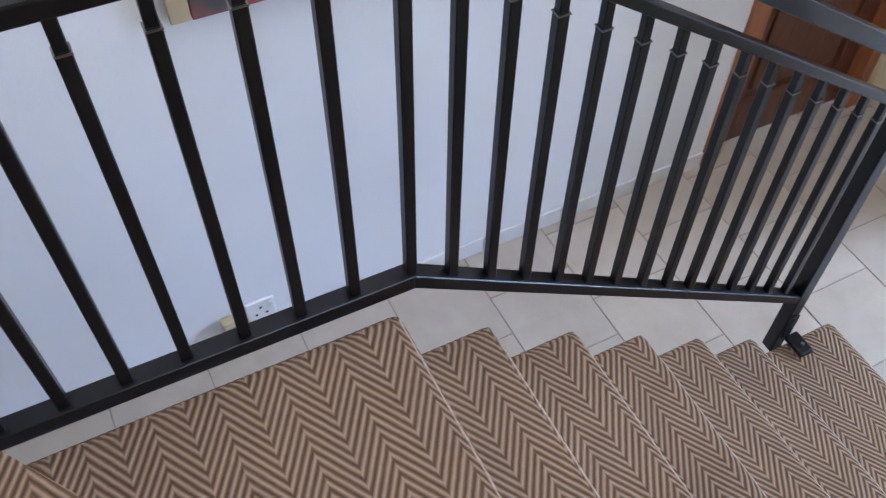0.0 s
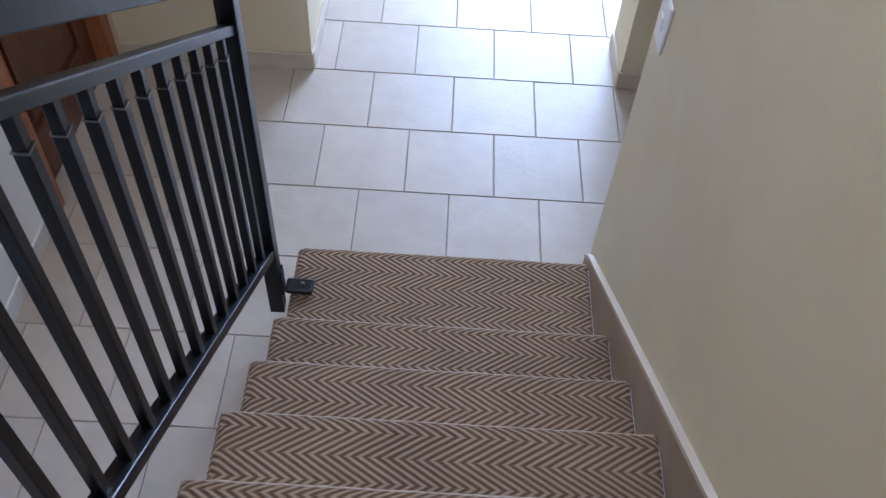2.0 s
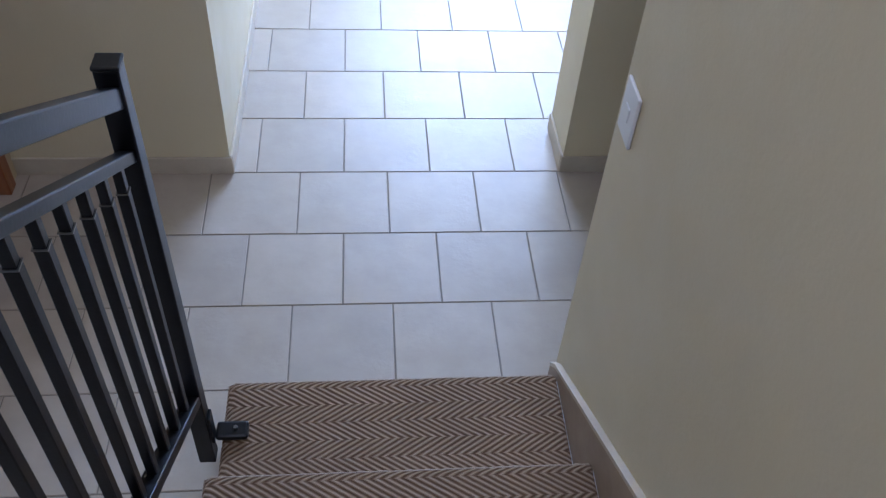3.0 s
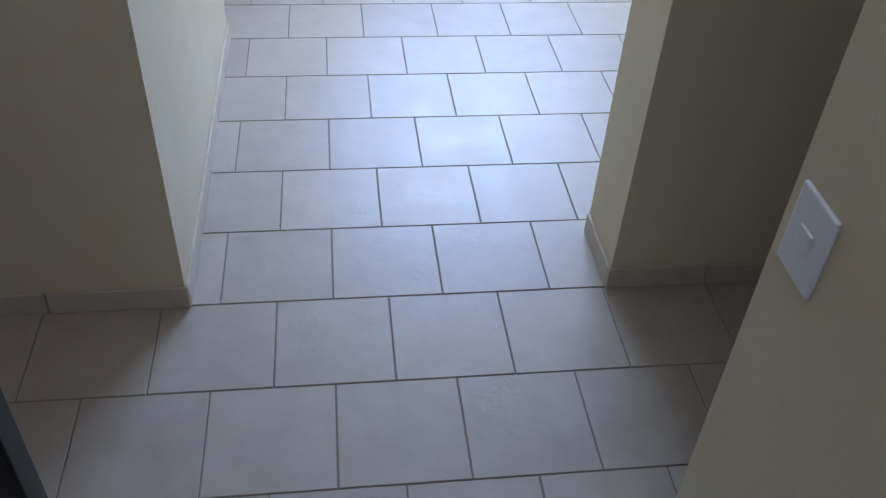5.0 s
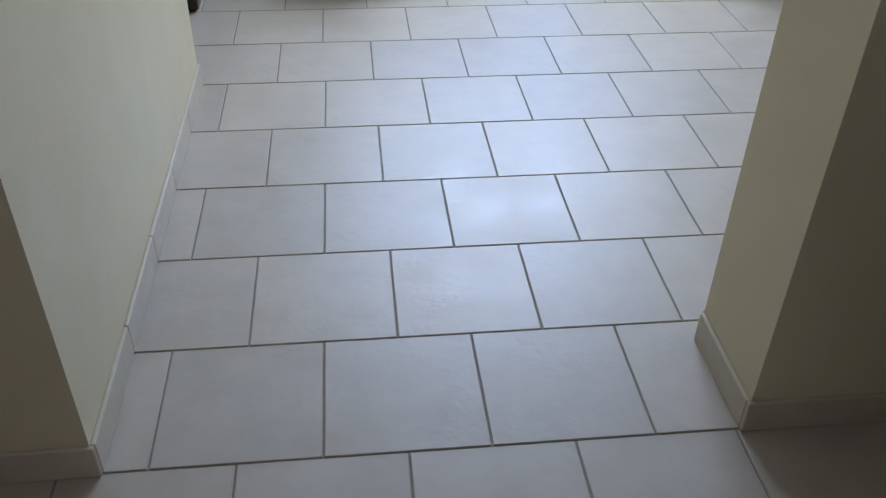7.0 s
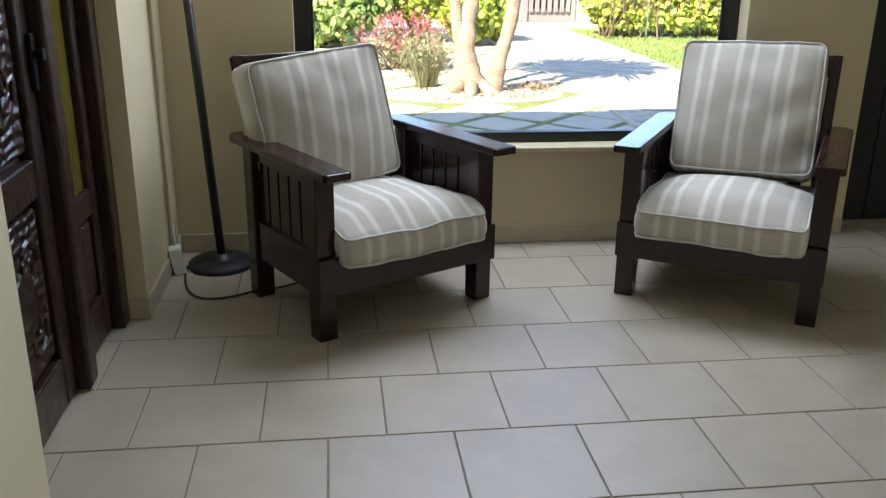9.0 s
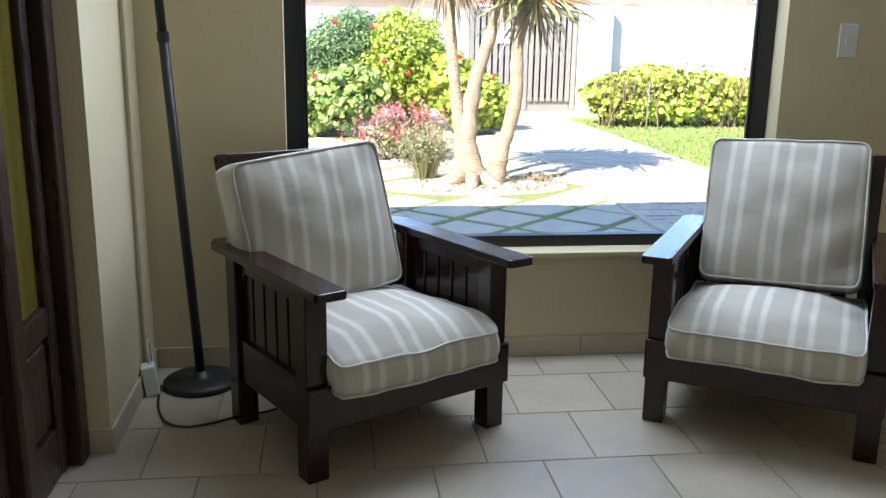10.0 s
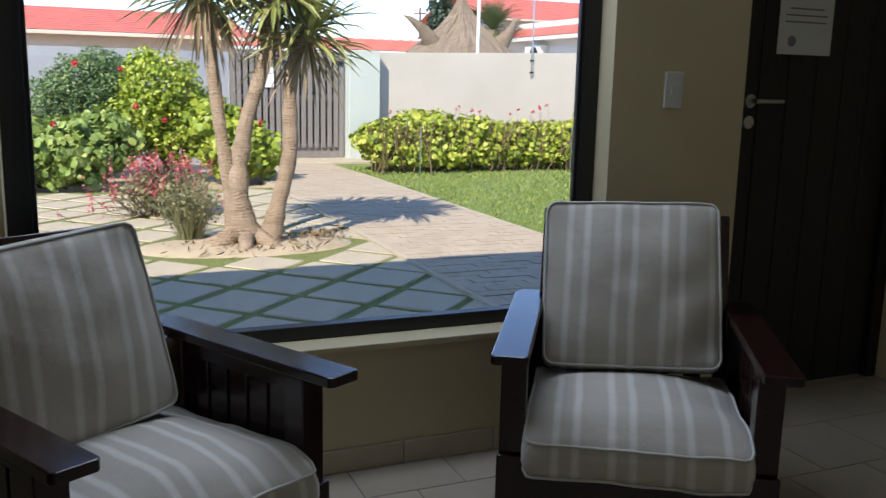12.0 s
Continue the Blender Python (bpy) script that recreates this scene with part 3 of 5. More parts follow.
def rail_z(y, which):
    """Heights of the three rails over the flight; level beyond the bend."""
    y0 = max(y, -2.575)
    lo = 0.390 + (-1.27 - y0) * 0.673 + (0.014 if y < -2.60 else 0.0)
    mid = 1.171 + (-1.27 - y0) * 0.638
    top = 1.310 + (-1.27 - y0) * 0.615
    return {"low": lo, "mid": mid, "top": top}[which]


def railing():
    r = thing("stair_railing", "black painted steel stair railing with plain balusters", "railing", kind="structure")

    def bar(which, w, h, y_a, y_b):
        za, zb = rail_z(y_a, which), rail_z(y_b, which)
        bm = bmesh.new()
        v = []
        for y, z in ((y_a, za), (y_b, zb)):
            v.append([bm.verts.new((RX + sx * w / 2, y, z + dz)) for sx, dz in ((-1, -h), (1, -h), (1, 0), (-1, 0))])
        for k in range(4):
            bm.faces.new((v[0][k], v[0][(k + 1) % 4], v[1][(k + 1) % 4], v[1][k]))
        bm.faces.new(v[0])
        bm.faces.new(list(reversed(v[1])))
        bmesh.ops.recalc_face_normals(bm, faces=bm.faces[:])
        bmesh.ops.bevel(bm, geom=bm.edges[:], offset=0.003, segments=2, affect="EDGES", profile=0.5)
        return bm

    for nm, which, w, h in (("bottom_rail", "low", 0.040, 0.036), ("upper_rail", "mid", 0.030, 0.028), ("handrail", "top", 0.034, 0.046)):
        part(nm, bar(which, w, h, -1.265, -2.575), M_IRON, r)
        part(nm, bar(which, w, h, -2.5735, -4.70), M_IRON, r)
    part("newel_post", box_bm(RX - 0.022, RX + 0.022, -1.287, -1.243, 0.09, 1.352, 0.003), M_IRON, r)
    part("newel_cap", box_bm(RX - 0.024, RX + 0.024, -1.289, -1.241, 1.352, 1.360, 0.003), M_IRON, r)
    br = part("bracket", box_bm(RX + 0.022, RX + 0.030, -1.282, -1.248, 0.178, 0.29, 0.002), M_IRON, r, "angle bracket bolted to the lowest step")
    part("bracket_plate", box_bm(RX + 0.030, RX + 0.115, -1.275, -1.222, RISE, RISE + 0.020, 0.008), M_IRON, br)
    part("bolt", cyl_bm(0.007, 0.006, (RX + 0.082, -1.248, RISE + 0.018), (RX + 0.082, -1.248, RISE + 0.028), 6), M_BRASSY, br)
    rows_y = [-2.575 + 0.0872 * k for k in range(15)] + [-2.688 - 0.1035 * k for k in range(19)]
    for y in rows_y:
        lo, mid = rail_z(y, "low"), rail_z(y, "mid") - 0.028
        b = part("baluster", box_bm(RX - 0.0105, RX + 0.0105, y - 0.0105, y + 0.0105, lo - 0.012, mid - 0.050, 0.002, 1), M_IRON, r)
        part("spigot", box_bm(RX - 0.0088, RX + 0.0088, y - 0.0088, y + 0.0088, mid - 0.050, mid + 0.01, 0.0015, 1), M_IRON, b)
        # ring at the joint, its pale metal stands in for thin glints
        part("weld_ring", box_bm(RX - 0.0112, RX + 0.0112, y - 0.0112, y + 0.0112, mid - 0.0535, mid - 0.0505), M_BRASSY, b, "joint ring, pale to imitate small glints")


railing()


# ---- stair hall things ----
def switch_plate(name, at, rz, label, w=0.075, h=0.12, rockers=1):
    s = thing(name, label, "light switch", at, rz)
    part("plate", box_bm(-w / 2, w / 2, -0.009, 0, -h / 2, h / 2, 0.004), M_PLASTIC, s)
    for k in range(rockers):
        zc = (k - (rockers - 1) / 2) * h * 0.36
        part("rocker", box_bm(-w * 0.17, w * 0.17, -0.0125, -0.006, zc - 0.017, zc + 0.017, 0.002), M_PLASTIC, s)
    return s


switch_plate("light_switch", (0.64, -1.085, 1.115), -90, "white plastic light switch on the cream stair wall", 0.095, 0.13)


def wall_socket():
    s = thing("wall_socket", "white plastic wall socket low on the white wall", "socket", (-1.2, -2.745, 0.16), 90)
    part("plate", box_bm(-0.05, 0.05, -0.012, 0, -0.05, 0.05, 0.004), M_PLASTIC, s)
    for dx, dz in ((-0.018, -0.016), (0.018, -0.016), (0, 0.018)):
        part("pin_hole", cyl_bm(0.005, 0.005, (dx, -0.0105, dz), (dx, -0.0135, dz), 10), M_BLACKRUB, s)
    part("switch", box_bm(0.028, 0.044, -0.016, -0.01, 0.005, 0.035, 0.002), M_PLASTIC, s)
    a = thing("plug_adapter", "tan plastic plug-in adapter on the white wall", "plug", (-1.2, -2.855, 0.14), 90)
    part("body", box_bm(-0.028, 0.028, -0.035, 0, -0.045, 0.045, 0.008), M_BROWNPLUG, a)
    part("face", box_bm(-0.02, 0.02, -0.040, -0.034, -0.03, 0.03, 0.003), M_BROWNPLUG, a)


wall_socket()


def painting():
    p = thing("wall_painting", "rust-red abstract canvas with dark grey shapes on the white wall", "painting", (-1.2, -2.42, 1.33), 90)
    m, n, l, b = mat("painted_canvas", (0.35, 0.1, 0.08), 0.7)
    v = coords(n, l)
    f = noise_tex(n, l, v, 3.2, 3, 0.4)
    l.new(ramp(n, l, f, [(0.40, (0.07, 0.065, 0.07)), (0.46, (0.30, 0.085, 0.07)), (0.66, (0.38, 0.13, 0.11))]), b.inputs["Base Color"])
    bump(n, l, b, noise_tex(n, l, v, 300, 2), 0.3, 0.001)
    part("canvas", box_bm(-0.31, 0.36, -0.035, -0.002, 0, 0.8, 0.004), m, p)
    part("edge_strip", box_bm(-0.36, -0.312, -0.035, -0.002, 0.002, 0.8, 0.003), M_BROWNPLUG, p, "bare tan canvas edge")


painting()


def wooden_door():
    d = thing("door_1", "reddish brown panelled wooden door in a varnished frame, closed", "door", (-1.2, -0.48, 0), 90, kind="structure")
    w, h = 0.42, 2.06
    part("jamb", box_bm(-w, -w + 0.09, -0.012, 0.19, 0, h, 0.004), M_ORANGE, d, "orange varnished frame")
    part("jamb", box_bm(w - 0.06, w, -0.012, 0.19, 0, h, 0.004), M_ORANGE, d, "orange varnished frame")
    part("head", box_bm(-w + 0.09, w - 0.06, -0.012, 0.19, h - 0.07, h, 0.004), M_ORANGE, d, "orange varnished frame")
    a, c = -w + 0.092, w - 0.062
    leaf = part("leaf", box_bm(a, c, 0.07, 0.10, 0.006, h - 0.072, 0.002), M_REDWOOD, d)
    for x0, x1 in ((a, a + 0.10), (c - 0.10, c)):
        part("stile", box_bm(x0, x1, 0.052, 0.0695, 0.006, h - 0.074, 0.004), M_REDWOOD, leaf)
    for z0, z1 in ((0.006, 0.22), (0.98, 1.10), (h - 0.2, h - 0.074)):
        part("cross_rail", box_bm(a + 0.101, c - 0.101, 0.054, 0.0695, z0, z1, 0.004), M_REDWOOD, leaf)
    for z0, z1 in ((0.26, 0.94), (1.14, h - 0.24)):
        part("panel", box_bm(a + 0.13, c - 0.13, 0.058, 0.0695, z0, z1, 0.008), M_REDWOOD, leaf)
    hd = part("door_handle", cyl_bm(0.009, 0.009, (a + 0.05, 0.02, 1.02), (a + 0.16, 0.02, 1.02), 12, 0.003), M_STEEL, leaf, "steel lever handle")
    hd2 = part("handle_plate", box_bm(a + 0.03, a + 0.07, 0.046, 0.0515, 0.93, 1.1, 0.003), M_STEEL, leaf)
    part("handle_neck", cyl_bm(0.008, 0.008, (a + 0.05, 0.015, 1.02), (a + 0.05, 0.05, 1.02), 12), M_STEEL, leaf)


wooden_door()


# ---- garden window ----
def garden_window():
    w = thing("window_1", "large fixed garden window in a dark aluminium frame", "window", kind="structure")
    y0, y1, f = 3.585, 3.635, 0.065
    x0, x1, z0, z1 = OPEN_X0, OPEN_X1, OPEN_Z0, OPEN_Z1
    fr = part("window_frame", box_bm(x0, x0 + f, y0, y1, z0, z1, 0.004), M_FRAME, w)
    for a in ((x1 - f, x1, z0, z1), (x0 + f, x1 - f, z0, z0 + 0.045), (x0 + f, x1 - f, z1 - f, z1)):
        part("window_frame", box_bm(a[0], a[1], y0, y1, a[2], a[3], 0.004), M_FRAME, w)
    for a in ((x0 + f, x0 + f + 0.012, z0 + 0.045, z1 - f), (x1 - f - 0.012, x1 - f, z0 + 0.045, z1 - f)):
        part("glazing_bead", box_bm(a[0], a[1], y0 + 0.008, y0 + 0.022, a[2], a[3], 0.002), M_FRAME, w)
    pane = part("pane", box_bm(x0 + f - 0.002, x1 - f + 0.002, 3.612, 3.618, z0 + 0.043, z1 - f + 0.002), M_GLASS, w, "clear glass")
    pane.visible_shadow = False
    part("window_sill", box_bm(x0 + 0.001, x1 - 0.001, 3.482, 3.60, OPEN_Z0 - 0.022, OPEN_Z0, 0.004), M_CREAM, w, "painted sill")
    part("outer_sill", box_bm(x0, x1, 3.636, 3.76, OPEN_Z0 - 0.03, OPEN_Z0 + 0.004, 0.004), M_EXT, w)


garden_window()
switch_plate("light_switch", (2.155, WIN_Y, 1.22), 0, "white plastic light switch on the wall beside the window", 0.075, 0.125)


# ---- black door with a notice ----
def black_door():
    d = thing("door_2", "black stained wooden door, closed, with a paper notice", "door", (DOOR_X0, 3.655, 0), 0, kind="structure")
    w = DOOR_X1 - DOOR_X0
    for x0, x1 in ((0, 0.06), (w - 0.06, w)):
        part("jamb", box_bm(x0, x1, -0.02, 0.06, 0, 2.1, 0.003), M_BLACKDOOR, d)
    part("head", box_bm(0.06, w - 0.06, -0.02, 0.06, 2.04, 2.1, 0.003), M_BLACKDOOR, d)
    leaf = part("leaf", box_bm(0.062, w - 0.062, 0.01, 0.05, 0.006, 2.038, 0.003), M_BLACKDOOR, d)
    for k in range(6):
        xa = 0.066 + k * (w - 0.132) / 6
        part("board", box_bm(xa, xa + (w - 0.132) / 6 - 0.004, 0.003, 0.0095, 0.01, 2.03, 0.002, 1), M_BLACKDOOR, leaf)
    hd = part("door_handle", cyl_bm(0.010, 0.009, (0.165, -0.045, 1.185), (0.29, -0.045, 1.185), 14, 0.004), M_STEEL, leaf, "steel lever handle", True)
    part("rosette", cyl_bm(0.027, 0.026, (0.165, 0.003, 1.185), (0.165, -0.008, 1.185), 24, 0.002), M_STEEL, hd)
    part("neck", cyl_bm(0.009, 0.009, (0.165, -0.006, 1.185), (0.165, -0.05, 1.185), 14), M_STEEL, hd)
    part("keyhole_plate", cyl_bm(0.026, 0.025, (0.165, 0.003, 1.105), (0.165, -0.006, 1.105), 24, 0.002), M_STEEL, leaf, "round steel lock plate")
    n = thing("paper_notice", "white printed paper notice taped to the black door", "notice", (DOOR_X0 + 0.275, 3.656, 1.365), 0)
    part("sheet", box_bm(0, 0.27, -0.0015, 0.001, 0, 0.22), M_PAPER, n)
    for k, (a, c) in enumerate(((0.05, 0.22), (0.03, 0.24), (0.03, 0.235))):
        part("printed_line", box_bm(a, c, -0.003, -0.0016, 0.17 - k * 0.025, 0.176 - k * 0.025), M_INK, n)
    part("printed_mark", cyl_bm(0.02, 0.02, (0.07, -0.0016, 0.05), (0.07, -0.003, 0.05), 16), M_INK, n)


black_door()


# ---- carved double door ----
def carved_door():
    d = thing("door_3", "dark carved wooden door with an amber glass sidelight, closed", "door", (-0.52, 1.66, 0), 90, kind="structure")
    # local x runs along the wall towards the window, local -y into the room
    H, W = 2.32, 1.15
    part("jamb", box_bm(0.0, 0.07, -0.02, 0.10, 0, H, 0.006), M_CARVED, d)
    part("jamb", box_bm(W - 0.075, W, -0.02, 0.10, 0, H, 0.006), M_CARVED, d)
    part("head", box_bm(0.07, W - 0.075, -0.02, 0.10, H - 0.1, H, 0.006), M_CARVED, d)
    for x0, x1 in ((0.072, 0.64), (0.722, W - 0.077)):
        leaf = part("leaf", box_bm(x0, x1, 0.05, 0.09, 0.008, H - 0.102, 0.003), M_CARVED, d)
        glazed = x1 - x0 < 0.4
        sw = 0.06 if glazed else 0.085
        part("stile", box_bm(x0, x0 + sw, 0.018, 0.0495, 0.008, H - 0.104, 0.008), M_CARVED, leaf)
        part("stile", box_bm(x1 - sw, x1, 0.018, 0.0495, 0.008, H - 0.104, 0.008), M_CARVED, leaf)
        for z0, z1 in ((0.008, 0.15), (0.42, 0.50), (H - 0.22, H - 0.104)) if glazed else ((0.008, 0.15), (0.60, 0.70), (1.38, 1.48), (H - 0.22, H - 0.104)):
            part("cross_rail", box_bm(x0 + sw + 0.001, x1 - sw - 0.001, 0.022, 0.0495, z0, z1, 0.006), M_CARVED, leaf)
        if glazed:
            part("pane", box_bm(x0 + sw + 0.001, x1 - sw - 0.001, 0.040, 0.0495, 0.50, H - 0.22, 0.001, 1), M_AMBER, leaf, "amber glass")
            part("panel", box_bm(x0 + sw + 0.012, x1 - sw - 0.012, 0.03, 0.0495, 0.165, 0.405, 0.012, 3), M_CARVED, leaf)
            continue
        for z0, z1 in ((0.15, 0.60), (0.70, 1.38), (1.48, H - 0.22)):
            xa, xb = x0 + sw + 0.015, x1 - sw - 0.015
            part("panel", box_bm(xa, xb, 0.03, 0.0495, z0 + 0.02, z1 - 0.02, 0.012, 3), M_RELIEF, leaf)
            # carved scrolls and rosettes
            cx, cz = (xa + xb) / 2, (z0 + z1) / 2
            hw, hh = (xb - xa) / 2 - 0.03, (z1 - z0) / 2 - 0.06
            part("rosette", rosette_bm(cx, 0.03, cz, min(hw, 0.09)), M_CARVED, leaf)
            for sx in (-1, 1):
                for sz in (-1, 1):
                    pts = []
                    for k in range(22):
                        a = k / 21 * math.pi * 2.6
                        r = (1 - k / 25) * min(hw * 0.5, hh * 0.45)
                        pts.append((cx + sx * (hw * 0.48 + r * math.cos(a) * 0.9), 0.029, cz + sz * (hh * 0.5 + r * math.sin(a))))
                    part("scroll", tube_bm(pts, [0.009 - 0.004 * k / 21 for k in range(22)], 6), M_CARVED, leaf)
            if hh > 0.2:
                for sz in (-1, 1):
                    for k in range(5):
                        a = (k - 2) * 0.42
                        p0, p1 = (cx, 0.03, cz + sz * 0.09), (cx + math.sin(a) * 0.10, 0.024, cz + sz * (0.09 + math.cos(a) * 0.11))
                        part("carved_leaf", tube_bm([p0, tuple((Vector(p0) + Vector(p1)) / 2), p1], [0.004, 0.012, 0.003], 6), M_CARVED, leaf)
    part("cover_post", box_bm(0.642, 0.72, -0.02, 0.08, 0.006, H - 0.102, 0.01), M_CARVED, d)
    lk = part("latch", box_bm(0.60, 0.63, 0.004, 0.017, 0.86, 1.0, 0.003), M_IRON, d, "old black metal latch")
    part("knob", cyl_bm(0.012, 0.016, (0.615, 0.004, 0.95), (0.615, -0.02, 0.95), 14, 0.003), M_IRON, lk)


def rosette_bm(cx, y, cz, r):
    bm = bmesh.new()
    n = 24
    rings = [(1.0, 0.0), (0.92, 0.010), (0.6, 0.006), (0.35, 0.014), (0.12, 0.018)]
    vs = []
    for k, (q, h) in enumerate(rings):
        vs.append([bm.verts.new((cx + r * q * math.cos(2 * math.pi * j / n) * (1 + (0.08 * math.cos(8 * 2 * math.pi * j / n) if k < 3 else 0)), y - h, cz + r * q * math.sin(2 * math.pi * j / n) * (1 + (0.08 * math.cos(8 * 2 * math.pi * j / n) if k < 3 else 0)))) for j in range(n)])
    for a, c in zip(vs, vs[1:]):
        for j in range(n):
            bm.faces.new((a[j], a[(j + 1) % n], c[(j + 1) % n], c[j]))
    bm.faces.new(vs[-1])
    bmesh.ops.recalc_face_normals(bm, faces=bm.faces[:])
    return bm


carved_door()


# ---- armchairs ----
def cushion_bm(w, d, h, puff, seed=0, nx=22, ny=20, under=1.0):
    """A boxed cushion: width along x, depth along y, height along z, centred, with a puffed top and bottom."""
    bm = bmesh.new()
    grid = {}
    rim = 0.5 * h
    for side in (1, -1):
        for i in range(nx + 1):
            for j in range(ny + 1):
                u, v = 2 * i / nx - 1, 2 * j / ny - 1
                # rounded corners in plan
                q = 0.032
                x, y = u * w / 2, v * d / 2
                ex, ey = max(abs(x) - (w / 2 - q), 0), max(abs(y) - (d / 2 - q), 0)
                if ex and ey:
                    k = math.hypot(ex, ey)
                    m = max(ex, ey)
                    x, y = math.copysign(w / 2 - q + ex * m / k, x), math.copysign(d / 2 - q + ey * m / k, y)
                dome = (1 - abs(u) ** 2.6) * (1 - abs(v) ** 2.6)
                wr = noise.noise(Vector((x * 9 + seed, y * 9, side * 3.0))) * 0.010 + noise.noise(Vector((x * 26 + seed, y * 26, side * 7.0))) * 0.0014
                inset = 1 - 0.012 * (1 - dome)
                grid[side, i, j] = bm.verts.new((x * inset, y * inset, side * (rim + puff * dome * (1.0 if side > 0 else under)) + wr))
    for side in (1, -1):
        for i in range(nx):
            for j in range(ny):
                f = [grid[side, i, j], grid[side, i + 1, j], grid[side, i + 1, j + 1], grid[side, i, j + 1]]
                bm.faces.new(f if side > 0 else f[::-1])
    loop = [(i, 0) for i in range(nx)] + [(nx, j) for j in range(ny)] + [(i, ny) for i in range(nx, 0, -1)] + [(0, j) for j in range(ny, 0, -1)]
    tops = [grid[1, i, j] for i, j in loop]
    bots = [grid[-1, i, j] for i, j in loop]
    mids = []
    n = len(loop)
    for lv in (0.66, 0.33):
        row = []
        for a, c in zip(tops, bots):
            p = a.co.lerp(c.co, 1 - lv)
            out = Vector((p.x, p.y, 0)).normalized() * 0.010
            row.append(bm.verts.new(p + out + Vector((0, 0, noise.noise(p * 14) * 0.003))))
        mids.append(row)
    rows = [tops, mids[0], mids[1], bots]
    for a, c in zip(rows, rows[1:]):
        for k in range(n):
            bm.faces.new((a[k], c[k], c[(k + 1) % n], a[(k + 1) % n]))
    bmesh.ops.recalc_face_normals(bm, faces=bm.faces[:])
    for f in bm.faces:
        f.smooth = True
    pipes = []
    for row in (tops, bots):
        pts = [tuple(v.co * 1.003) for v in row]
        pipes.append(ring_bm(pts, 0.0042))
    return bm, pipes


def ring_bm(pts, r, seg=6):
    bm = bmesh.new()
    pts = [Vector(p) for p in pts]
    n = len(pts)
    rings = []
    for k, p in enumerate(pts):
        d = (pts[(k + 1) % n] - pts[k - 1]).normalized()
        side = d.cross(Vector((0, 0, 1))).normalized()
        up = side.cross(d)
        rings.append([bm.verts.new(p + side * r * math.cos(2 * math.pi * j / seg) + up * r * math.sin(2 * math.pi * j / seg)) for j in range(seg)])
    for k in range(n):
        a, c = rings[k], rings[(k + 1) % n]
        for j in range(seg):
            bm.faces.new((a[j], a[(j + 1) % seg], c[(j + 1) % seg], c[j]))
    bmesh.ops.recalc_face_normals(bm, faces=bm.faces[:])
    for f in bm.faces:
        f.smooth = True
    return bm


def droop(bm):
    """Let the front of a seat cushion sag over the front rail."""
    for v in bm.verts:
        k = min(max((0.02 - v.co.y) / 0.10, 0.0), 1.0)
        v.co.z -= 0.034 * k * k


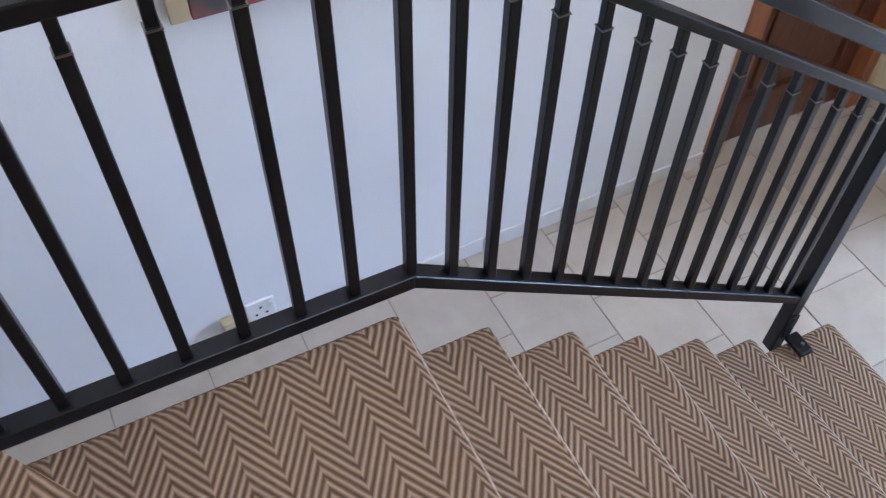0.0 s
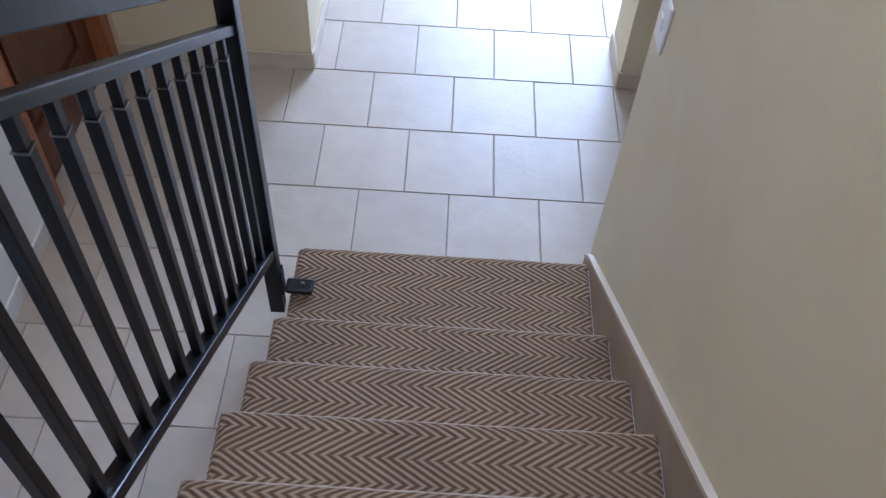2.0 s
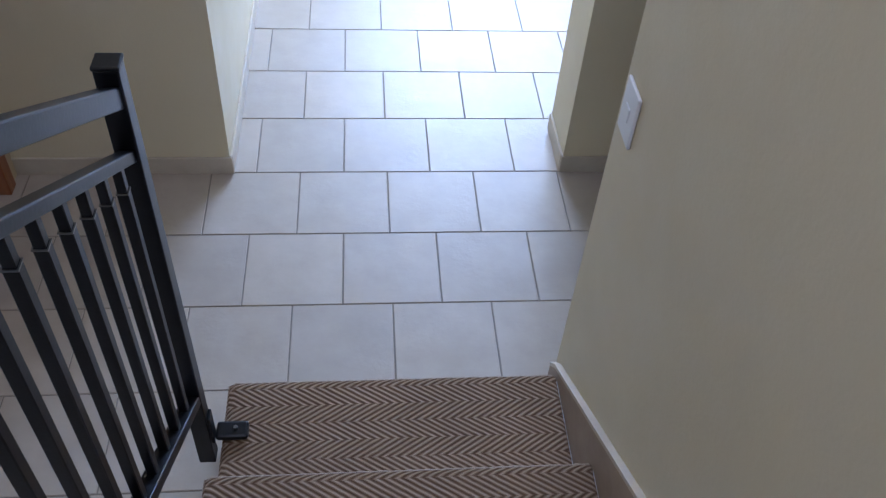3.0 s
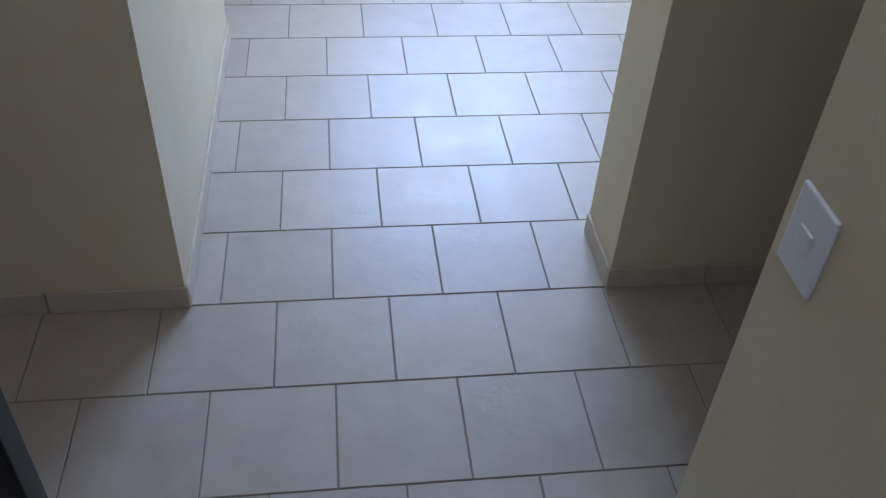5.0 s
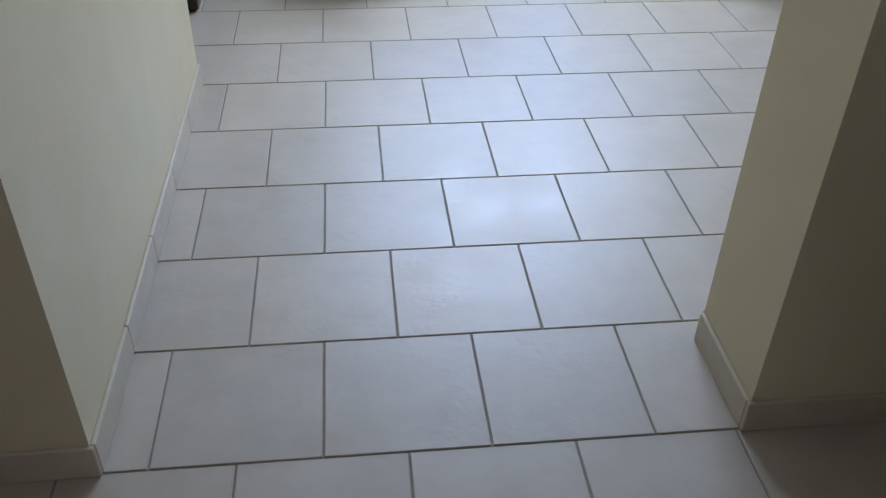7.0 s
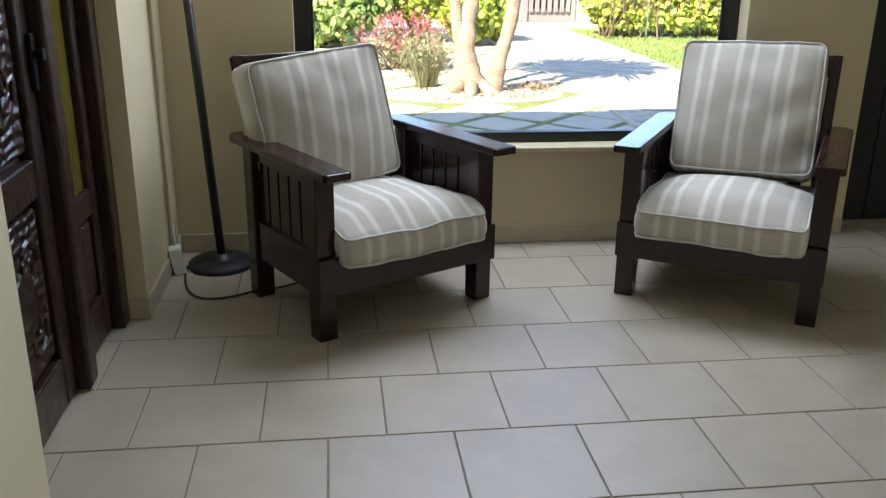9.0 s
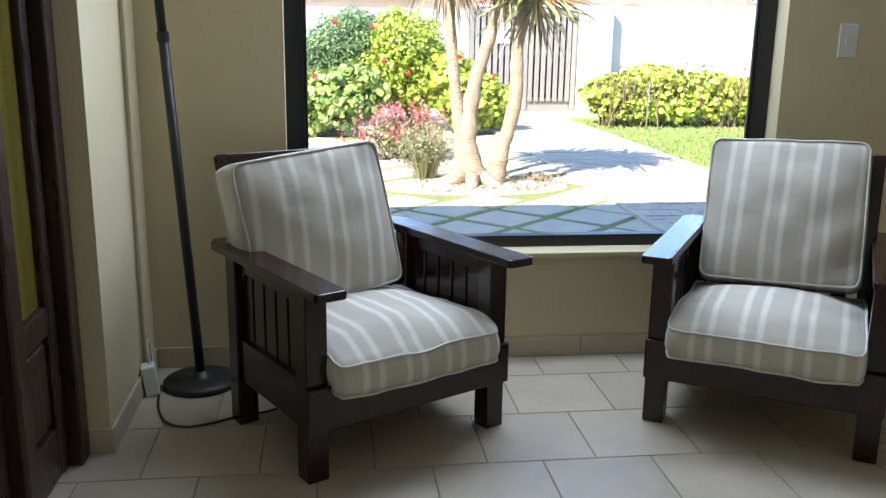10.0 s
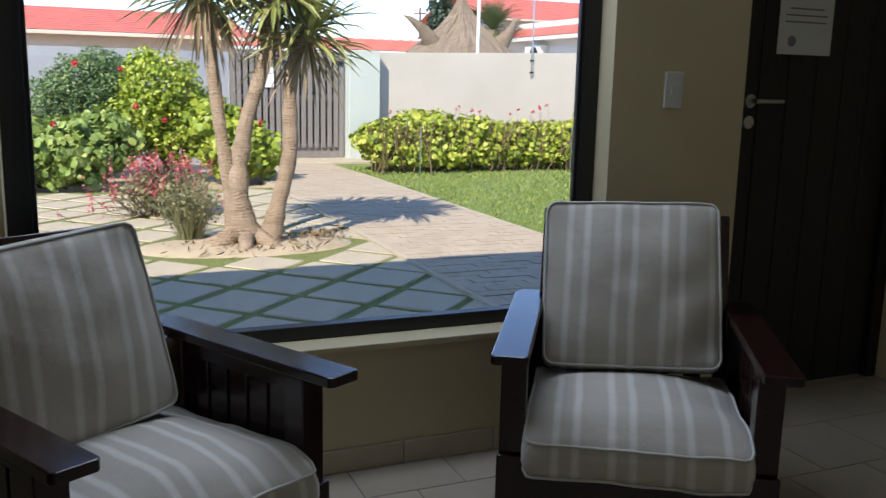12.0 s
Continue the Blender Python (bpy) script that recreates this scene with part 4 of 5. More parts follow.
def armchair(at, rz, seed, label, slump, sit, high, recline, shift=0.0, thick=0.126):
    """Local x across, y backwards, origin on the floor between the front legs."""
    c = thing("armchair", label, "armchair", at, rz, "armchairs by the window")
    HW, LD = 0.315, 0.465     # leg centres
    L = 0.033                 # half a leg
    for sx in (-1, 1):
        part("front_leg", box_bm(sx * HW - L, sx * HW + L, -L, L, 0, 0.552, 0.004), M_DARKWOOD, c)
        part("rear_leg", box_bm(sx * HW - L, sx * HW + L, LD - L, LD + L, 0, 0.552, 0.004), M_DARKWOOD, c)
        part("side_rail", box_bm(sx * HW - 0.022, sx * HW + 0.022, L + 0.001, LD - L - 0.001, 0.15, 0.29, 0.004), M_DARKWOOD, c)
        part("side_top_rail", box_bm(sx * HW - 0.016, sx * HW + 0.016, L + 0.001, LD - L - 0.001, 0.505, 0.551, 0.003), M_DARKWOOD, c)
        n, gap = 5, 0.012
        sw = (LD - 2 * L - gap * (n + 1)) / n
        for k in range(n):
            y0 = L + gap + k * (sw + gap)
            part("side_slat", box_bm(sx * HW - 0.009, sx * HW + 0.009, y0, y0 + sw, 0.288, 0.507, 0.002, 1), M_DARKWOOD, c)
        # broad flat arm with a rounded front and a stepped notch behind
        poly = [(-0.052, -0.125), (-0.044, -0.135), (0.034, -0.135), (0.042, -0.125), (0.042, 0.40), (0.040, 0.415), (0.040, 0.50), (0.030, 0.515), (0.030, 0.60), (-0.030, 0.60), (-0.052, 0.56)]
        poly = [(sx * HW + (-sx) * px * 1.0, py) for px, py in poly]
        part("arm", prism_bm(poly, 0.553, 0.578, 0.004), M_DARKWOOD, c)
    part("front_rail", box_bm(-HW - L - 0.004, HW + L + 0.004, -L - 0.018, -L - 0.001, 0.155, 0.285, 0.005), M_DARKWOOD, c)
    part("rear_rail", box_bm(-HW + L + 0.001, HW - L - 0.001, LD - 0.02, LD + 0.02, 0.15, 0.29, 0.004), M_DARKWOOD, c)
    part("seat_board", box_bm(-HW + 0.026, HW - 0.026, -L, LD - 0.022, 0.262, 0.28, 0.002), M_DARKWOOD, c)
    # reclined back frame
    tilt = 21.0
    m = Matrix.Translation((0, LD - 0.03, 0.31)) @ Matrix.Rotation(radians(-tilt), 4, "X")
    bw = HW - L - 0.012
    for sx in (-1, 1):
        part("back_post", box_bm(sx * bw - 0.02, sx * bw + 0.02, 0.03, 0.068, -0.04, 0.575, 0.004, 2, m), M_DARKWOOD, c)
    part("back_top_rail", box_bm(-bw + 0.021, bw - 0.021, 0.034, 0.064, 0.495, 0.575, 0.004, 2, m), M_DARKWOOD, c)
    part("back_low_rail", box_bm(-bw + 0.021, bw - 0.021, 0.034, 0.064, 0.0, 0.06, 0.004, 2, m), M_DARKWOOD, c)
    for k in range(5):
        x = -bw + 0.08 + k * (2 * bw - 0.16) / 4
        part("back_slat", box_bm(x - 0.025, x + 0.025, 0.042, 0.056, 0.061, 0.494, 0.002, 1, m), M_DARKWOOD, c)
    # seat and back cushions
    bm, pipes = cushion_bm(0.565, 0.590, 0.088, 0.052, seed, under=0.15)
    mm = Matrix.Translation((0, 0.196, 0.324)) @ Matrix.Rotation(radians(-2.5), 4, "X")
    bm.transform(mm)
    droop(bm)
    sc = part("seat_cushion", bm, M_FABRIC, c, "beige and white striped seat cushion")
    for p in pipes:
        p.transform(mm)
        droop(p)
        part("piping", p, M_PIPING, sc, "pale piping")
    bm, pipes = cushion_bm(0.515, high, thick, 0.044, seed + 5, under=0.3)
    mm = m @ Matrix.Translation((slump * -0.006 + shift, -0.05 - 0.005 * abs(recline), sit)) @ Matrix.Rotation(radians(90 - recline), 4, "X") @ Matrix.Rotation(radians(slump), 4, "Z")
    bm.transform(mm)
    bc = part("back_cushion", bm, M_FABRIC, c, "beige and white striped back cushion")
    for p in pipes:
        p.transform(mm)
        part("piping", p, M_PIPING, bc, "pale piping")
    return c


armchair((0.431, 2.752, 0), 28.8, 1.0, "dark mahogany armchair with striped cushions, beside the floor lamp", 5.0, 0.290, 0.472, -7.0, -0.036, 0.146)
armchair((1.528, 2.725, 0), -32.4, 9.0, "dark mahogany armchair with striped cushions, before the black door", 2.0, 0.318, 0.50, 2.0)


# ---- floor lamp, its cable and the extension block ----
def floor_lamp():
    l = thing("floor_lamp", "black metal floor lamp with a round foot", "floor lamp", (-0.252, 3.325, 0), 0)
    part("base", lathe_bm([(0.126, 0.0), (0.130, 0.004), (0.130, 0.016), (0.124, 0.022), (0.06, 0.030), (0.028, 0.036), (0.022, 0.05)], 40), M_LAMP, l, "", True)
    part("pole", tube_bm([(0, 0, 0.04), (-0.03, 0, 0.6), (-0.062, 0, 1.2)], [0.0165, 0.0165, 0.0165], 16), M_LAMP, l, "", True)
    part("pole", tube_bm([(-0.0625, 0, 1.2), (-0.094, 0, 1.8)], [0.0145, 0.0145], 16), M_LAMP, l, "", True)
    part("collar", tube_bm([(-0.061, 0, 1.185), (-0.063, 0, 1.215)], [0.0195, 0.0195], 16), M_LAMP, l)
    # the lead lies in a loose loop before the foot
    loop = [Vector(p) for p in ((-0.135, -0.02, 0.005), (-0.125, -0.12, 0.005), (-0.105, -0.23, 0.005), (-0.065, -0.325, 0.005), (0.0, -0.365, 0.005), (0.08, -0.345, 0.005), (0.16, -0.30, 0.005), (0.25, -0.27, 0.005), (0.34, -0.20, 0.005))]
    pts = []
    for k in range(len(loop) - 1):
        p0, p1, p2, p3 = loop[max(k - 1, 0)], loop[k], loop[k + 1], loop[min(k + 2, len(loop) - 1)]
        for j in range(5):
            u = j / 5
            pts.append(0.5 * ((2 * p1) + (p2 - p0) * u + (2 * p0 - 5 * p1 + 4 * p2 - p3) * u * u + (3 * p1 - p0 - 3 * p2 + p3) * u ** 3))
    cb = tagged(new("lamp_cable", mesh_of("lamp_cable", tube_bm(pts, 0.0042, 6), M_BLACKRUB, True)), "thin black lamp cable looped on the tiles", "cable")
    cb.matrix_world = pose(-0.252, 3.325, 0)
    e = thing("extension_block", "white plastic extension block leaning on the wall", "extension block", (-0.402, 3.25, 0), 12)
    part("body", box_bm(-0.024, 0.024, -0.03, 0.03, 0.0, 0.11, 0.006, 2, Matrix.Rotation(radians(-8), 4, "Y")), M_PLASTIC, e)
    part("lead", tube_bm([(-0.01, 0.01, 0.10), (-0.012, 0.03, 0.16), (-0.008, 0.06, 0.18), (0.0, 0.085, 0.14), (0.004, 0.09, 0.06), (0.0, 0.10, 0.006)], 0.0045, 8), M_PLASTIC, e, "white lead", True)


floor_lamp()
# thin cable trunking down the corner wall
solo("cable_trunking", box_bm(-0.439, -0.428, 3.30, 3.318, 0.078, 2.75, 0.002), M_CREAM, "thin cream cable trunking up the wall", "trunking")


# ---- garden: ground, paving, path, lawn ----
GZ = -0.02
solo("ground", box_bm(-400, 400, 3.72, 900, GZ - 0.6, GZ - 0.035), M_SAND, "sandy garden ground reaching the distance", "ground", "structure")
solo("grass_joints", box_bm(-4.2, 2.38, 3.74, 11.2, GZ - 0.04, GZ - 0.008), M_JOINTGRASS, "green grass joints between the concrete slabs", "grass", "structure")
PATH_X0, PATH_X1 = 2.42, 3.83
solo("path_edge_left", box_bm(PATH_X0 - 0.04, PATH_X0, 3.74, 12.4, GZ - 0.04, GZ + 0.016, 0.003), M_SLAB, "thin concrete edging of the path", "edging", "structure")
solo("path_edge_right", box_bm(PATH_X1, PATH_X1 + 0.04, 3.74, 12.4, GZ - 0.04, GZ + 0.012, 0.003), M_SLAB, "thin concrete edging of the path", "edging", "structure")
solo("lawn", box_bm(PATH_X1 + 0.04, 12.0, 3.74, 13.9, GZ - 0.04, GZ + 0.0), M_LAWN, "short green lawn beside the path", "lawn", "structure")


def blades(name, region, n, h, mtl, label, w=0.006, z=GZ):
    rng = np.random.default_rng(11)
    x = rng.uniform(region[0], region[1], n)
    y = region[2] + (region[3] - region[2]) * rng.uniform(0, 1, n) ** 1.2
    a = rng.uniform(0, 2 * np.pi, n)
    hh = h * rng.uniform(0.5, 1.2, n)
    lx, ly = rng.normal(0, 0.4, n) * hh, rng.normal(0, 0.4, n) * hh
    k = 1 + (y - region[2]) * 0.12
    v = np.zeros((n, 3, 3))
    v[:, 0] = np.stack([x - np.cos(a) * w * k, y - np.sin(a) * w * k, np.full(n, z)], 1)
    v[:, 1] = np.stack([x + np.cos(a) * w * k, y + np.sin(a) * w * k, np.full(n, z)], 1)
    v[:, 2] = np.stack([x + lx, y + ly, z + hh], 1)
    me = pydata(name, v.reshape(-1, 3).tolist(), np.arange(n * 3).reshape(-1, 3).tolist(), mtl)
    return tagged(new(name, me), label, "grass", kind="stuff")


blades("lawn_grass", (PATH_X1 + 0.05, 9.0, 5.5, 13.3), 26000, 0.035, M_GRASS, "short mown green grass blades")


# ---- boundary wall, gate, pillar ----
WALL_Y = 14.6
WALL_H = 1.68
GATE_X0, GATE_X1 = 2.45, 4.27
bm = box_bm(GATE_X1 + 0.50, 16.0, WALL_Y, WALL_Y + 0.2, -0.1, WALL_H)
for v in bm.verts:
    if v.co.z > 1:
        v.co.z += 0.03 * (v.co.x - GATE_X1 - 0.5)
solo("garden_wall_right", bm, M_GWALL, "cream plastered garden wall with a slightly rising top", "wall", "structure")
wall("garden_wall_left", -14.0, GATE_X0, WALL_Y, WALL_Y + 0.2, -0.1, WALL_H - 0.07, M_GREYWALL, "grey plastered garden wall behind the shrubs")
solo("gate_pillar", box_bm(GATE_X1, GATE_X1 + 0.50, WALL_Y - 0.22, WALL_Y + 0.25, -0.1, WALL_H + 0.02, 0.01), M_PILLAR, "grey-green plastered gate pillar", "pillar", "structure")
solo("gate_step", box_bm(GATE_X0, GATE_X1 + 0.2, WALL_Y - 0.75, WALL_Y + 0.1, -0.06, 0.012, 0.01), M_SLAB, "low concrete step before the gate", "step", "structure")


def gate(x0, x1, label, n):
    g = thing("garden_gate", label, "gate", (x0, WALL_Y + 0.02, 0.014), 0)
    w, h = x1 - x0, 1.63
    for a, c in ((0, 0.08), (w - 0.08, w)):
        part("gate_stile", box_bm(a, c, 0, 0.05, 0, h, 0.004), M_GATE, g)
    for a, c in ((0.0, 0.22), (h - 0.12, h), (0.9, 0.98)):
        part("gate_rail", box_bm(0.08, w - 0.08, 0.03, 0.055, a, c, 0.004), M_GATE, g)
    step = (w - 0.16) / n
    for k in range(n):
        part("slat", box_bm(0.08 + k * step + step * 0.17, 0.08 + (k + 1) * step - step * 0.17, -0.012, 0.0295, 0.16, h - 0.03, 0.003, 1), M_GATE, g)
    part("latch", box_bm(w - 0.16, w - 0.02, -0.03, -0.012, h - 0.17, h - 0.12, 0.003), M_FRAME, g, "dark metal latch")
    # dark sheet added behind the slats to paint shade into the gaps
    part("gap_shade_sheet", box_bm(0.02, w - 0.02, 0.075, 0.09, 0.02, h - 0.02), M_FRAME, g, "added dark sheet painting the shade between the slats")
    return g


gate(3.36, GATE_X1 - 0.02, "weathered grey wooden slatted garden gate, closed", 7)
gate(GATE_X0 + 0.02, 3.33, "weathered dark gate leaf carrying a white notice", 7)
pn = thing("gate_notice", "small white notice on the gate", "notice", (3.02, WALL_Y - 0.006, 1.10), 0)
part("sheet", box_bm(-0.11, 0.11, -0.006, 0.0, 0, 0.30), M_PAPER, pn)
part("printed_line", box_bm(-0.07, 0.07, -0.008, -0.0062, 0.2, 0.22), M_INK, pn)


# ---- plants ----
def leaf_cloud(name, blobs, n, size, mtl, label="", parent=None, seed=1, shell=0.55, aspect=0.7, kind="", category="plant", round_leaf=False):
    """Many small leaves set in uneven lumps: blobs are (x, y, z, rx, ry, rz)."""
    rng = np.random.default_rng(seed)
    b = np.array(blobs, float)
    vol = b[:, 3] * b[:, 4] * b[:, 5]
    pick = rng.choice(len(b), n, p=vol / vol.sum())
    d = rng.normal(size=(n, 3))
    d /= np.linalg.norm(d, axis=1)[:, None]
    r = shell + (1 - shell) * rng.uniform(0, 1, n)
    r *= 1 + 0.18 * np.sin(d[:, 0] * 7 + pick) * np.cos(d[:, 2] * 6 + pick * 2)
    p = b[pick, :3] + d * r[:, None] * b[pick, 3:]
    nrm = d * 0.7 + rng.normal(size=(n, 3)) * 0.6 + np.array([0, 0, 0.35])
    nrm /= np.linalg.norm(nrm, axis=1)[:, None]
    t = np.cross(nrm, rng.normal(size=(n, 3)))
    t /= np.linalg.norm(t, axis=1)[:, None]
    s = np.cross(nrm, t)
    sz = size * rng.uniform(0.6, 1.3, n)[:, None]
    keep = p[:, 2] > GZ + 0.02
    p, t, s, sz, nrm = p[keep], t[keep], s[keep], sz[keep], nrm[keep]
    n = len(p)
    if round_leaf:
        k = 6
        ang = np.arange(k) * 2 * np.pi / k
        v = np.stack([p + (t * math.cos(a) + s * math.sin(a)) * sz * 0.55 + nrm * sz * 0.12 * (j % 2) for j, a in enumerate(ang)], 1)
        f = np.arange(n * k).reshape(-1, k)
    else:
        v = np.stack([p - t * sz * 0.5, p + s * sz * 0.5 * aspect + nrm * sz * 0.08, p + t * sz * 0.6, p - s * sz * 0.5 * aspect + nrm * sz * 0.08], 1)
        f = np.arange(n * 4).reshape(-1, 4)
    me = pydata(name, v.reshape(-1, 3).tolist(), f.tolist(), mtl)
    ob = new(name, me)
    if parent:
        ob.parent = parent
        return tagged(ob, label, kind="stuff")
    return tagged(ob, label, category, kind=kind)


def twigs(name, base_pts, tips, r, mtl, parent, seed=3):
    rng = np.random.default_rng(seed)
    bm = bmesh.new()
    for b0, tip in zip(base_pts, tips):
        a, c = Vector(b0), Vector(tip)
        mid = (a + c) / 2 + Vector(rng.normal(0, 0.06, 3))
        sub = tube_bm([a, mid, c], [r, r * 0.8, r * 0.4], 4)
        me = bpy.data.meshes.new("t")
        sub.to_mesh(me)
        sub.free()
        bm.from_mesh(me)
        bpy.data.meshes.remove(me)
    return tagged(part(name, bm, mtl, parent), kind="stuff")


def hedge():
    h = thing("hedge", "yellow-green leafy hedge in front of the garden wall", "hedge", (0, 0, 0))
    rng = np.random.default_rng(5)
    blobs = []
    x = 4.12
    while x < 11.0:
        blobs.append((x, 12.75 + rng.normal(0, 0.08), 0.49 + rng.normal(0, 0.05), 0.32, 0.42, 0.27 + rng.normal(0, 0.05)))
        blobs.append((x + 0.15, 12.62 + rng.normal(0, 0.06), 0.25, 0.30, 0.38, 0.22))
        x += 0.30
    leaf_cloud("foliage", blobs, 30000, 0.066, M_HEDGE, parent=h, seed=5, shell=0.5, round_leaf=True)
    bases = [(4.05 + 7 * rng.uniform(), 12.55 + rng.normal(0, 0.14), GZ) for _ in range(320)]
    tips = [(b[0] + rng.normal(0, 0.16), b[1] - 0.18 + rng.normal(0, 0.1), 0.55 + rng.uniform() * 0.2) for b in bases]
    twigs("twigs", bases, tips, 0.011, M_TWIG, h)
    fl = [(4.3 + 6.5 * rng.uniform(), 12.7 + rng.normal(0, 0.15), 0.80 + rng.uniform() * 0.14, 0.03, 0.03, 0.03) for _ in range(26)]
    leaf_cloud("flowers", fl, 300, 0.034, M_REDFL, "small red flower heads", h, 8, 0.2)
    st = [(f[0], f[1], 0.58) for f in fl]
    twigs("flower_stalks", st, [f[:3] for f in fl], 0.004, M_TWIG, h, 9)
    for k, px in enumerate((4.62, 7.0)):
        s = thing("garden_stake", "thin grey metal stake before the hedge", "stake", (px, 12.2, GZ))
        part("rod", cyl_bm(0.012, 0.012, (0, 0, 0), (0, 0, 0.62), 8), M_STEEL, s)
        part("cap", cyl_bm(0.016, 0.014, (0, 0, 0.62), (0, 0, 0.65), 8), M_STEEL, s)


hedge()


def shrubs():
    rng = np.random.default_rng(21)

    def stems(t, cx, cy, spread, top, n=14, seed=1):
        r2 = np.random.default_rng(seed)
        bs = [(cx + r2.normal(0, 0.08), cy + r2.normal(0, 0.08), GZ) for _ in range(n)]
        ts = [(cx + r2.normal(0, spread), cy + r2.normal(0, spread * 0.6), top * r2.uniform(0.5, 0.95)) for _ in range(n)]
        twigs("stems", bs, ts, 0.018, M_TWIG, t, seed)

    a = thing("shrub", "tall dark green leafy shrub against the garden wall", "shrub", (0, 0, 0))
    leaf_cloud("foliage", [(0.45, 13.0, 1.08, 0.58, 0.55, 0.46), (0.1, 13.1, 0.85, 0.42, 0.5, 0.42), (0.75, 13.1, 0.95, 0.42, 0.5, 0.50), (0.35, 13.0, 0.5, 0.7, 0.55, 0.5), (0.58, 13.1, 1.36, 0.34, 0.4, 0.22)], 22000, 0.052, M_BUSH, parent=a, seed=31, aspect=0.5)
    stems(a, 0.4, 13.0, 0.32, 1.35, 16, 2)
    b = thing("shrub", "bright lime-green leafy shrub among the flower bed", "shrub", (0, 0, 0))
    leaf_cloud("foliage", [(1.25, 12.2, 1.1, 0.50, 0.45, 0.42), (1.55, 12.2, 0.8, 0.45, 0.4, 0.40), (1.0, 12.2, 0.75, 0.40, 0.4, 0.35), (1.1, 12.3, 1.36, 0.26, 0.3, 0.22), (1.4, 12.2, 0.5, 0.5, 0.4, 0.35)], 9000, 0.062, M_LIME, parent=b, seed=32)
    stems(b, 1.3, 12.2, 0.3, 1.2, 14, 3)
    c = thing("geranium", "low green geranium with round leaves and red flowers", "geranium", (0, 0, 0))
    leaf_cloud("foliage", [(-0.4, 11.6, 0.40, 0.55, 0.5, 0.42), (0.2, 11.5, 0.38, 0.55, 0.5, 0.40), (-0.9, 11.7, 0.35, 0.5, 0.5, 0.35), (0.6, 11.7, 0.5, 0.4, 0.4, 0.35)], 7000, 0.082, M_GERAN, parent=c, seed=33, round_leaf=True)
    leaf_cloud("flowers", [(x, 11.3, z, 0.035, 0.035, 0.035) for x, z in ((-0.55, 0.62), (0.05, 0.70), (0.30, 1.35), (0.9, 0.9), (0.75, 1.3), (1.2, 0.75), (-0.2, 0.3))], 150, 0.042, M_REDFL, "red flower heads", c, 34, 0.2)
    stems(c, 0.0, 11.6, 0.4, 0.5, 12, 4)
    d = thing("geranium", "green geranium behind the yucca trunks with red flowers", "geranium", (0, 0, 0))
    leaf_cloud("foliage", [(2.0, 11.8, 0.42, 0.40, 0.4, 0.42), (2.3, 11.9, 0.36, 0.34, 0.4, 0.36), (1.8, 11.9, 0.7, 0.35, 0.35, 0.3)], 4000, 0.08, M_LIME, parent=d, seed=35, round_leaf=True)
    leaf_cloud("flowers", [(x, 11.5, z, 0.035, 0.035, 0.035) for x, z in ((1.85, 0.95), (2.3, 0.72), (2.1, 0.85))], 70, 0.042, M_REDFL, "red flower heads", d, 36, 0.2)
    stems(d, 2.1, 11.9, 0.25, 0.5, 10, 5)
    # pink flowering bush
    e = thing("flowering_bush", "low bush covered with pink flowers", "bush", (0, 0, 0))
    pts, tips = [], []
    for _ in range(120):
        x, y = 0.98 + rng.normal(0, 0.30), 9.3 + rng.normal(0, 0.25)
        pts.append((0.98 + (x - 0.98) * 0.4, 9.3 + (y - 9.3) * 0.4, GZ))
        tips.append((x, y, 0.20 + rng.uniform() * 0.36 - abs(x - 0.98) * 0.22))
    twigs("stalks", pts, tips, 0.005, M_TWIG, e, 6)
    leaf_cloud("flowers", [(*t, 0.035, 0.035, 0.11) for t in tips], 1500, 0.026, M_PINK, "pink flower spikes", e, 37, 0.1)
    leaf_cloud("foliage", [(0.98, 9.3, 0.20, 0.5, 0.35, 0.22)], 900, 0.06, M_TUFT, parent=e, seed=38, shell=0.2)
    # grey-green tuft
    f = thing("grass_tuft", "upright grey-green tuft at the foot of the yucca", "plant", (0, 0, 0))
    blade_fan(f, (1.03, 7.85, GZ), 260, 0.50, 0.62, 0.007, M_TUFT, 7)
    leaf_cloud("foliage", [(1.03, 7.85, 0.26, 0.27, 0.22, 0.20)], 1500, 0.024, M_TUFT, parent=f, seed=39, shell=0.1)


def blade_fan(parent, c, n, length, spread, w, mtl, seed):
    rng = np.random.default_rng(seed)
    vs, fs = [], []
    for _ in range(n):
        a, q = rng.uniform(0, 2 * math.pi), spread * math.sqrt(rng.uniform())
        d = np.array([math.cos(a) * q, math.sin(a) * q, 1.0])
        d /= np.linalg.norm(d)
        s = np.array([-math.sin(a), math.cos(a), 0]) * w / 2
        ln = length * rng.uniform(0.6, 1.1)
        b = np.array(c) + np.array([math.cos(a), math.sin(a), 0]) * rng.uniform(0, 0.10)
        m_, tip = b + d * ln * 0.6, b + d * ln + np.array([math.cos(a), math.sin(a), 0]) * q * 0.12
        k = len(vs)
        vs += [tuple(b - s), tuple(b + s), tuple(m_ + s * 0.8), tuple(m_ - s * 0.8), tuple(tip)]
        fs += [(k, k + 1, k + 2, k + 3), (k + 3, k + 2, k + 4)]
    ob = new("blades", pydata("blades", vs, fs, mtl))
    ob.parent = parent
    return ob


shrubs()


